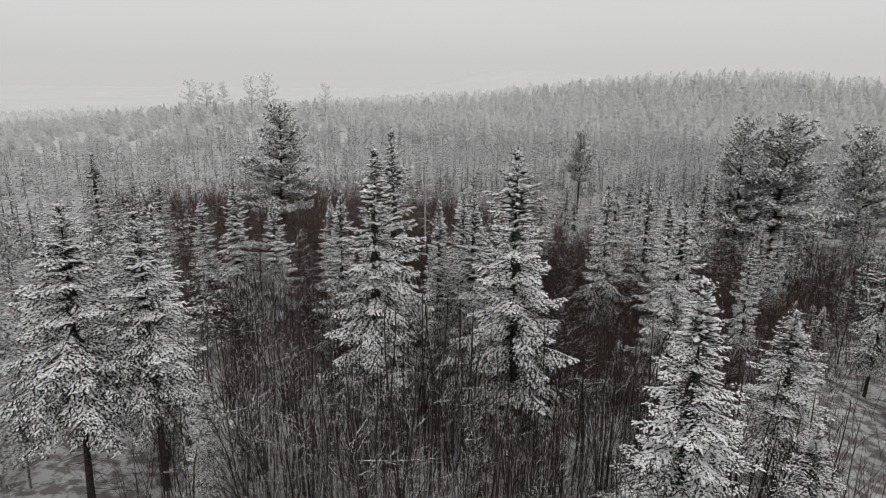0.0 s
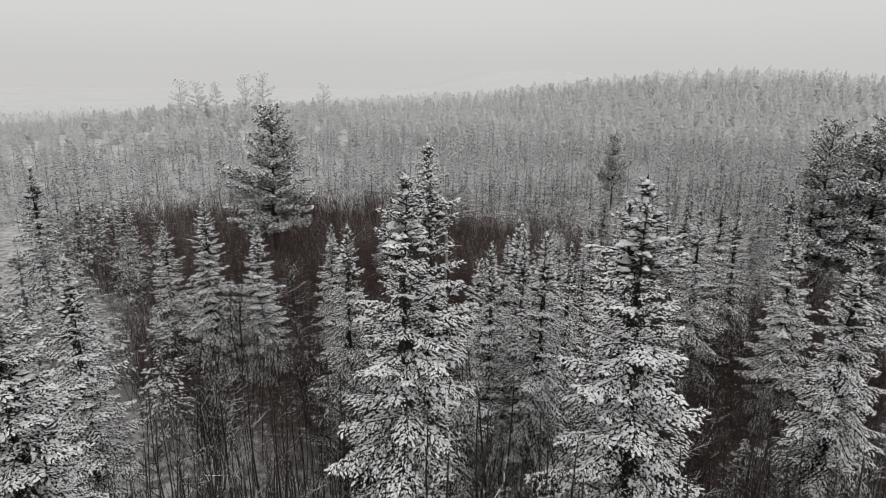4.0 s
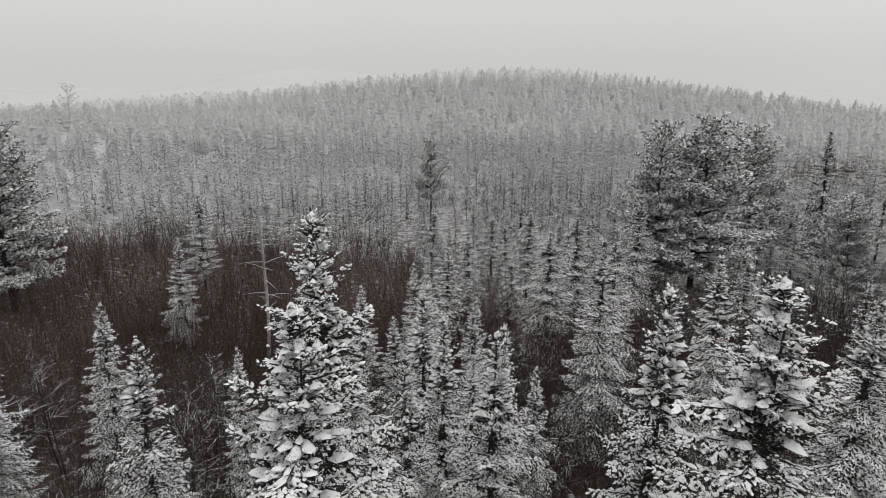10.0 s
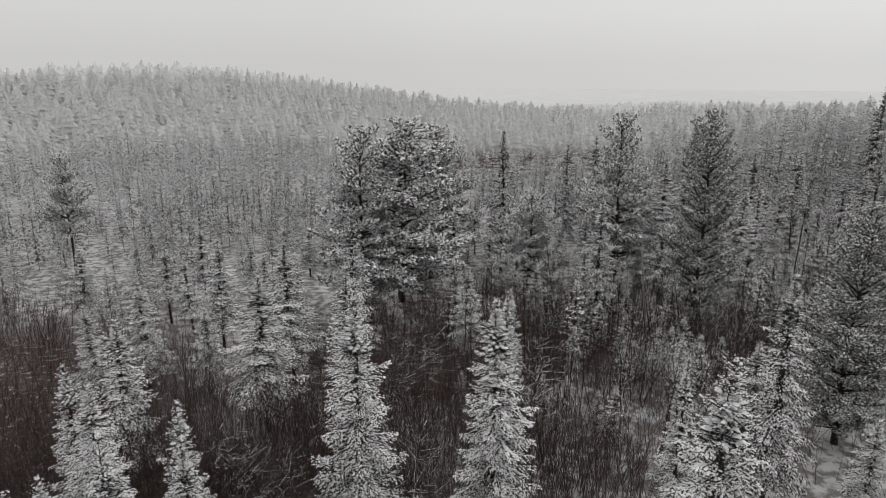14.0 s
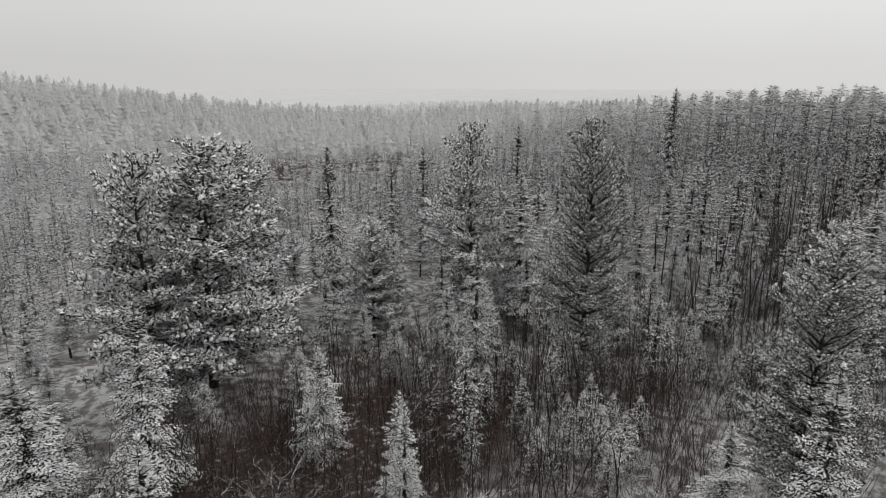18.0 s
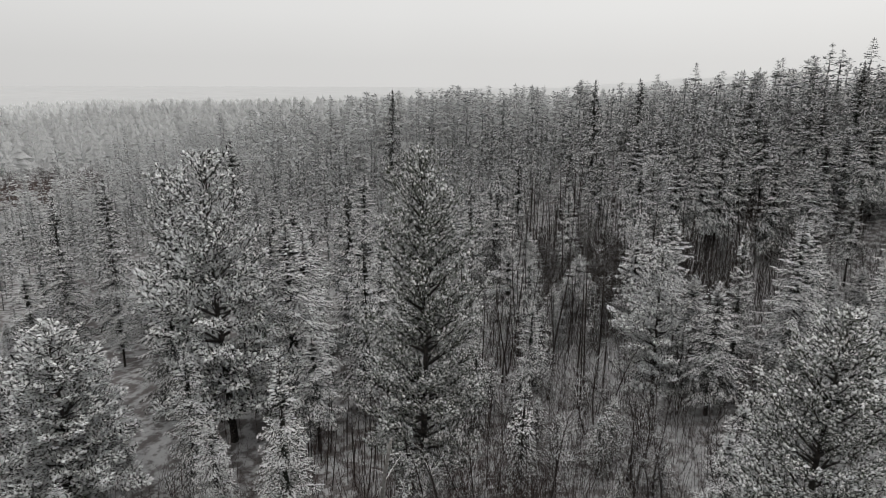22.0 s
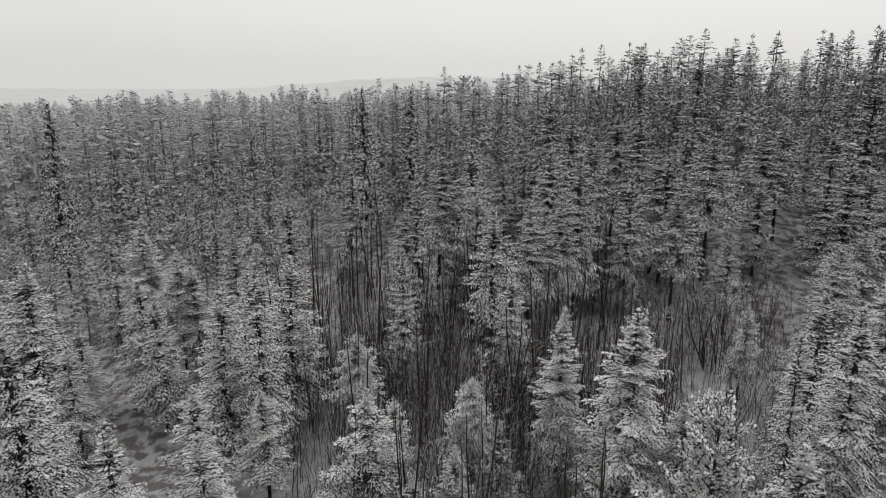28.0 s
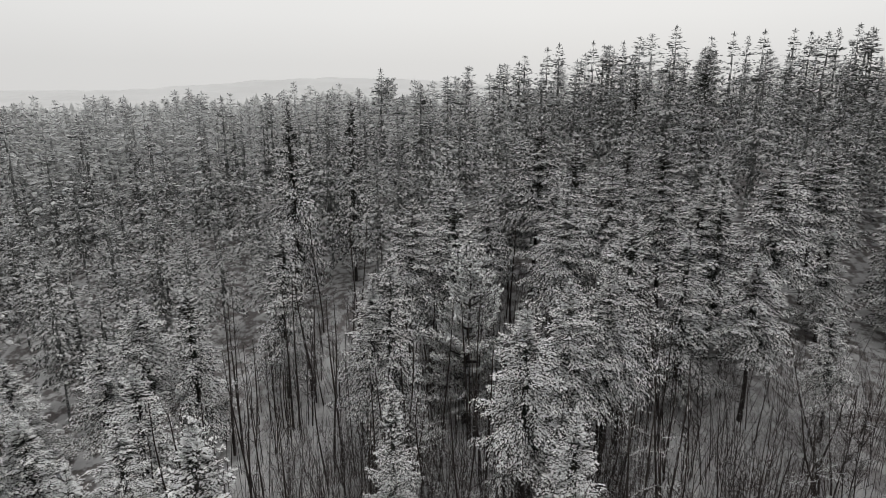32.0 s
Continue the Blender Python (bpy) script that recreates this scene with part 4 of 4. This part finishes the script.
def wood_spruce(seed, low, fine):
    """A spruce of medium detail for the stand, 10 m high and 1.8 m in radius, with its snow as a third material."""
    if fine:
        t, c, s = spruce(seed, 19, 5, 0.3, 0.23, low, droop=0.4, power=1.15, load=0.6, cap=0.25, boughs=False, fine=None, under=0.15, one=True)
    else:
        t, c, s = spruce(seed, 16, 5, 0.45, 0.32, low, droop=0.4, power=1.15, load=0.6, cap=0.25, boughs=False, fine=None, under=0.1, one=True)
    v, f, w = c.arrays()
    t.put(v, f, w)
    return t.arrays()


def valley_spruce(seed):
    """A spruce of coarse boughs for the valley, 10 m high and 1.8 m in radius."""
    t, c, s = spruce(seed, 12, 4, 1.2, 0.6, 0.12, droop=0.4, power=0.9, load=0.55, cap=0.25, boughs=False, fine=None, under=0.0, one=True)
    v, f, w = c.arrays()
    t.put(v, f, w)
    return t.arrays()


stand_kinds = [wood_spruce(261 + i, (0.2, 0.3, 0.38, 0.26)[i], True) for i in range(4)]
mid_kinds = [wood_spruce(201 + i, (0.15, 0.22, 0.3, 0.36, 0.26)[i], False) for i in range(5)]
val_kinds = [valley_spruce(211 + i) for i in range(6)] + [far_bare(219, 16)]
far_kinds = [far_spruce(221 + i, 7, 4) for i in range(6)] + [far_bare(231, 9)]
hill_kinds = [far_spruce(241 + i, 4, 3) for i in range(5)]
x, y, rng = scatter(107, 53, 74, 4.0)
h = tree_height(x, y, rng)
woods("spruce_wood", "snow-dusted spruce stand behind the nearer trees", stand_kinds, x, y, G(x, y) + h, h * rng.uniform(0.2, 0.29, len(x)), rng, (M_STAND, M_STAND_SHADED, M_STAND_SNOW))
x, y, rng = scatter(102, 74, 95, 3.9)
h = tree_height(x, y, rng)
woods("spruce_wood", "dense snow-dusted spruce wood beyond the near trees", mid_kinds, x, y, G(x, y) + h, h * rng.uniform(0.2, 0.29, len(x)), rng, (M_STAND, M_STAND_SHADED, M_STAND_SNOW))
# Each farther ring takes a paler material, so haze is painted by distance.
x, y, rng = scatter(103, 95, 165, 3.8)
h = tree_height(x, y, rng)
woods("hazed_valley_wood", "grey haze-tinted spruce wood in the valley", val_kinds, x, y, G(x, y) + h, h * rng.uniform(0.2, 0.29, len(x)), rng, (M_MID, M_MID, M_VALLEY_SNOW))
x, y, rng = scatter(104, 165, 330, 5.8)
h = tree_height(x, y, rng) * 0.92
woods("hazed_slope_wood", "pale haze-tinted forest on the far slope", far_kinds, x, y, G(x, y) + h, h * rng.uniform(0.28, 0.42, len(x)), rng, M_FAR)
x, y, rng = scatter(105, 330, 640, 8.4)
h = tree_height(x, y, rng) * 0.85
woods("hill_forest", "haze-tinted white-grey forest on the distant hill", hill_kinds, x, y, G(x, y) + h, h * rng.uniform(0.34, 0.5, len(x)), rng, M_HILL)


def canopy(x, y):
    """Tops of the closed forest on the most distant land."""
    return G(x, y) + 9 + 1.6 * np.sin(x * 0.045 + 1.1 * np.sin(y * 0.031)) * np.sin(y * 0.051) + 1.2 * np.sin(x * 0.13 + y * 0.09) * np.sin(y * 0.17 - x * 0.05)


r_, a_ = np.geomspace(560, 3400, 90), np.linspace(0, 2 * np.pi, 520)
x, y = 20 + r_[:, None] * np.cos(a_), 45 + r_[:, None] * np.sin(a_)
v_ = np.stack([x, y, np.where(r_[:, None] < 570, G(x, y) - 2, canopy(x, y))], -1).reshape(-1, 3)
i_, j_ = np.arange(len(r_) - 1)[:, None] * 520, np.arange(519)[None]
t_ = np.stack([np.stack([i_ + j_, i_ + 520 + j_, i_ + j_ + 1], -1), np.stack([i_ + j_ + 1, i_ + 520 + j_, i_ + 521 + j_], -1)], 2).reshape(-1, 3)
# The ridge colour holds the haze, toned close to the sky.
tagged(new("distant_forest", mesh_of("distant_forest", v_, t_, 0, M_RIDGE, True)), "pale haze-tinted closed forest canopy on the most distant ridges", "forest", kind="stuff")


# ---- thickets of bare stems ----
def thicket_stem(seed, twigs, height=5.0):
    rng = np.random.default_rng(seed)
    s = Soup()
    for _ in range(4):
        a, b = rng.uniform(0, 6.28), rng.uniform(0.03, 0.3)
        H = height * rng.uniform(0.55, 1.0)
        q = np.array([rng.normal(0, 0.5), rng.normal(0, 0.5), 0])
        e = q + np.array([np.cos(a) * b * H, np.sin(a) * b * H, H])
        m = (q + e) / 2 + np.array([rng.normal(0, 0.08), rng.normal(0, 0.08), 0.1])
        tube(s, [q, m, e], [0.014, 0.010, 0.004], 3, False)
        for _ in range(twigs):
            u = rng.uniform(0.25, 1.0)
            c = q + (e - q) * u
            w = heading(rng.uniform(0, 6.28, ()), rng.uniform(0.3, 1.2, ()))
            tube(s, [c, c + w * rng.uniform(0.4, 1.5)], [0.006, 0.0025], 3, False)
    return s.arrays()


stem_kinds = [thicket_stem(301 + i, 7) for i in range(6)]


def upright_stem(seed):
    """Two or three straight leafless stems 5 m high with short rising twigs."""
    rng = np.random.default_rng(seed)
    s = Soup()
    for _ in range(rng.integers(2, 4)):
        a, b, H = rng.uniform(0, 6.28), rng.uniform(0.0, 0.1), rng.uniform(3.4, 5.0)
        q = np.array([rng.normal(0, 0.6), rng.normal(0, 0.6), 0])
        e = q + np.array([np.cos(a) * b * H, np.sin(a) * b * H, H])
        m = (q + e) / 2 + np.array([rng.normal(0, 0.06), rng.normal(0, 0.06), 0])
        tube(s, [q, m, e], [0.028, 0.019, 0.006], 4, False)
        for _ in range(9):
            c = q + (e - q) * rng.uniform(0.35, 1.0)
            w = heading(rng.uniform(0, 6.28, ()), rng.uniform(0.6, 1.25, ()))
            tube(s, [c, c + w * rng.uniform(0.3, 0.9)], [0.008, 0.003], 3, False)
    return s.arrays()


upright_kinds = [upright_stem(321 + i) for i in range(6)]


def thicket(name, label, seed, cx, cy, rx, ry, n, height, material, kinds=None):
    rng = np.random.default_rng(seed)
    a, r = rng.uniform(0, 6.28, n), np.sqrt(rng.random(n))
    x, y = cx + np.cos(a) * r * rx, cy + np.sin(a) * r * ry
    ob = woods(name, label, kinds or stem_kinds, x, y, G(x, y) + 2 * height * rng.uniform(0.6, 1.15, n), 1.8 * rng.uniform(0.8, 1.3, n), rng, material)
    return tagged(ob, category="bushes")


thicket("alder_thicket", "dense red-brown leafless alder thicket on the bog", 401, -50, 64, 35, 24, 2000, 4.5, M_ALDER)
thicket("alder_thicket", "dense dark brown leafless thicket between the firs", 402, -32, 46, 19, 17, 1200, 4.8, M_ALDER)
thicket("alder_thicket", "dark brown leafless thicket under the turning path", 411, -17, 46, 12, 13, 450, 4.4, M_ALDER)
thicket("sapling_thicket", "thin dark leafless stems over the snow", 403, -10, 24, 18, 13, 420, 5.0, M_ALDER)
thicket("sapling_thicket", "thin leafless stems under the pines", 404, 4, 60, 17, 13, 750, 4.0, M_ALDER)
thicket("sapling_thicket", "slender leafless saplings on the snowy glade", 405, 34, 54, 18, 12, 520, 4.5, M_TWIG)
thicket("sapling_thicket", "leafless saplings along the snowy slope", 406, 56, 48, 17, 17, 480, 5.6, M_TWIG)
thicket("sapling_thicket", "dark bare stems below the spruces", 408, 50, 58, 11, 9, 380, 5.2, M_TWIG)
thicket("understory", "sparse leafless undergrowth through the near wood", 409, 8, 44, 48, 32, 1300, 3.4, M_ALDER)
thicket("sapling_thicket", "dark leafless stems among the firs", 410, -11, 45, 13, 15, 1000, 4.8, M_ALDER)
thicket("stem_thicket", "upright dark leafless stems standing in the snow", 412, -13, 25, 17, 11, 300, 7.0, M_TWIG, upright_kinds)
thicket("stem_thicket", "upright dark stems below the spruce slope", 413, 57, 54, 16, 14, 240, 6.2, M_TWIG, upright_kinds)
thicket("stem_thicket", "upright dark stems under the pines", 414, 10, 63, 15, 9, 130, 5.5, M_TWIG, upright_kinds)
thicket("alder_thicket", "brown leafless thicket in a distant clearing", 407, 72, 178, 42, 21, 700, 4.5, M_ALDER)

# young spruces in the openings
rng = np.random.default_rng(78)
for cx, cy, rx, ry, n, lo, hi in ((22, 56, 13, 7, 34, 1.8, 4.6), (5, 57, 9, 6, 12, 1.5, 3.6), (36, 60, 8, 6, 12, 2.5, 5.5), (-12, 40, 9, 7, 12, 2.0, 4.5), (50, 54, 8, 8, 3, 2.0, 3.5)):
    for _ in range(n):
        a, r = rng.uniform(0, 6.28), math.sqrt(rng.random())
        x, y, h = cx + math.cos(a) * r * rx, cy + math.sin(a) * r * ry, rng.uniform(lo, hi)
        if min(math.hypot(x - p[0], y - p[1]) - 0.5 * p[2] for p in PLACED) < 0.8:
            continue
        plant("young0", x, y, float(G(x, y)) + h, 0.3 + 0.2 * h, rng.uniform(0, 360), rng.uniform(-2, 2))

# single leafless trees
rng = np.random.default_rng(77)
for cx, cy, rx, ry, n, lo, hi in ((-10, 20, 13, 9, 50, 6.0, 10.0), (-18, 29, 12, 7, 30, 6.0, 9.0), (-28, 36, 11, 9, 18, 5, 8.0), (-14, 44, 8, 8, 14, 5, 8.5), (6, 56, 14, 8, 18, 5, 8.5), (32, 54, 14, 9, 16, 5, 8.5), (51, 50, 9, 11, 22, 5, 8.5)):
    for _ in range(n):
        a, r = rng.uniform(0, 6.28), math.sqrt(rng.random())
        x, y = cx + math.cos(a) * r * rx, cy + math.sin(a) * r * ry
        if min(math.hypot(x - p[0], y - p[1]) for p in PLACED) < 1.2:
            continue
        plant("bare%d" % rng.integers(5), x, y, float(G(x, y)) + rng.uniform(lo, hi), rng.uniform(0.9, 1.5), rng.uniform(0, 360), rng.uniform(-4, 4))


# tall straight leafless trees over the snow of the slope
rng = np.random.default_rng(79)
for cx, cy, rx, ry, n in ((60, 56, 15, 14, 50), (38, 56, 10, 9, 20), (-11, 24, 14, 9, 60)):
    for _ in range(n):
        a, r = rng.uniform(0, 6.28), math.sqrt(rng.random())
        x, y = cx + math.cos(a) * r * rx, cy + math.sin(a) * r * ry
        if min(math.hypot(x - p[0], y - p[1]) for p in PLACED) < 1.0:
            continue
        plant("bare%d" % rng.integers(5, 7), x, y, float(G(x, y)) + rng.uniform(6.0, 9.5), rng.uniform(0.9, 1.3), rng.uniform(0, 360), rng.uniform(-3, 3))


# ---- dead wood ----
def dead_tree(name, label, foot, head, limbs, seed):
    rng = np.random.default_rng(seed)
    ob = new(name)
    ob.location = foot
    s = Soup()
    f, e = np.zeros(3), np.array(head) - np.array(foot)
    u = np.linspace(0, 1, 7)
    line = f + (e - f) * u[:, None] + np.stack([0.12 * np.sin(u * 5), 0.1 * np.sin(u * 4), 0.35 * np.sin(u * 3.1)], -1)
    tube(s, line, 0.13 * (1 - 0.6 * u), 7)
    for _ in range(limbs):
        k = rng.uniform(0.35, 1.0)
        c = np.array([np.interp(k, u, line[:, j]) for j in range(3)])
        w = heading(rng.uniform(0, 6.28, ()), rng.uniform(-0.1, 0.5, ()))
        L = rng.uniform(0.5, 1.7)
        limb = Soup()
        tube(limb, [c, c + w * L * 0.5, c + w * L + [0, 0, -0.1]], [0.03, 0.02, 0.007], 4)
        o = new("limb", limb.mesh("limb", M_DEAD, True))
        o.parent = ob
    o = new("trunk", s.mesh("trunk", M_DEAD, True))
    o.parent = ob
    return tagged(ob, label, "dead tree")


dead_tree("dead_tree", "pale broken trunk leaning over the snow", (15.0, 61.6, float(G(15.0, 61.6)) - 0.1), (12.5, 59.8, 4.2), 6, 5)
dead_tree("dead_tree", "standing dead tree with snow-lined bare limbs", (-31.0, 54.0, float(G(-31.0, 54.0)) - 0.1), (-30.8, 54.2, 7.5), 30, 6)
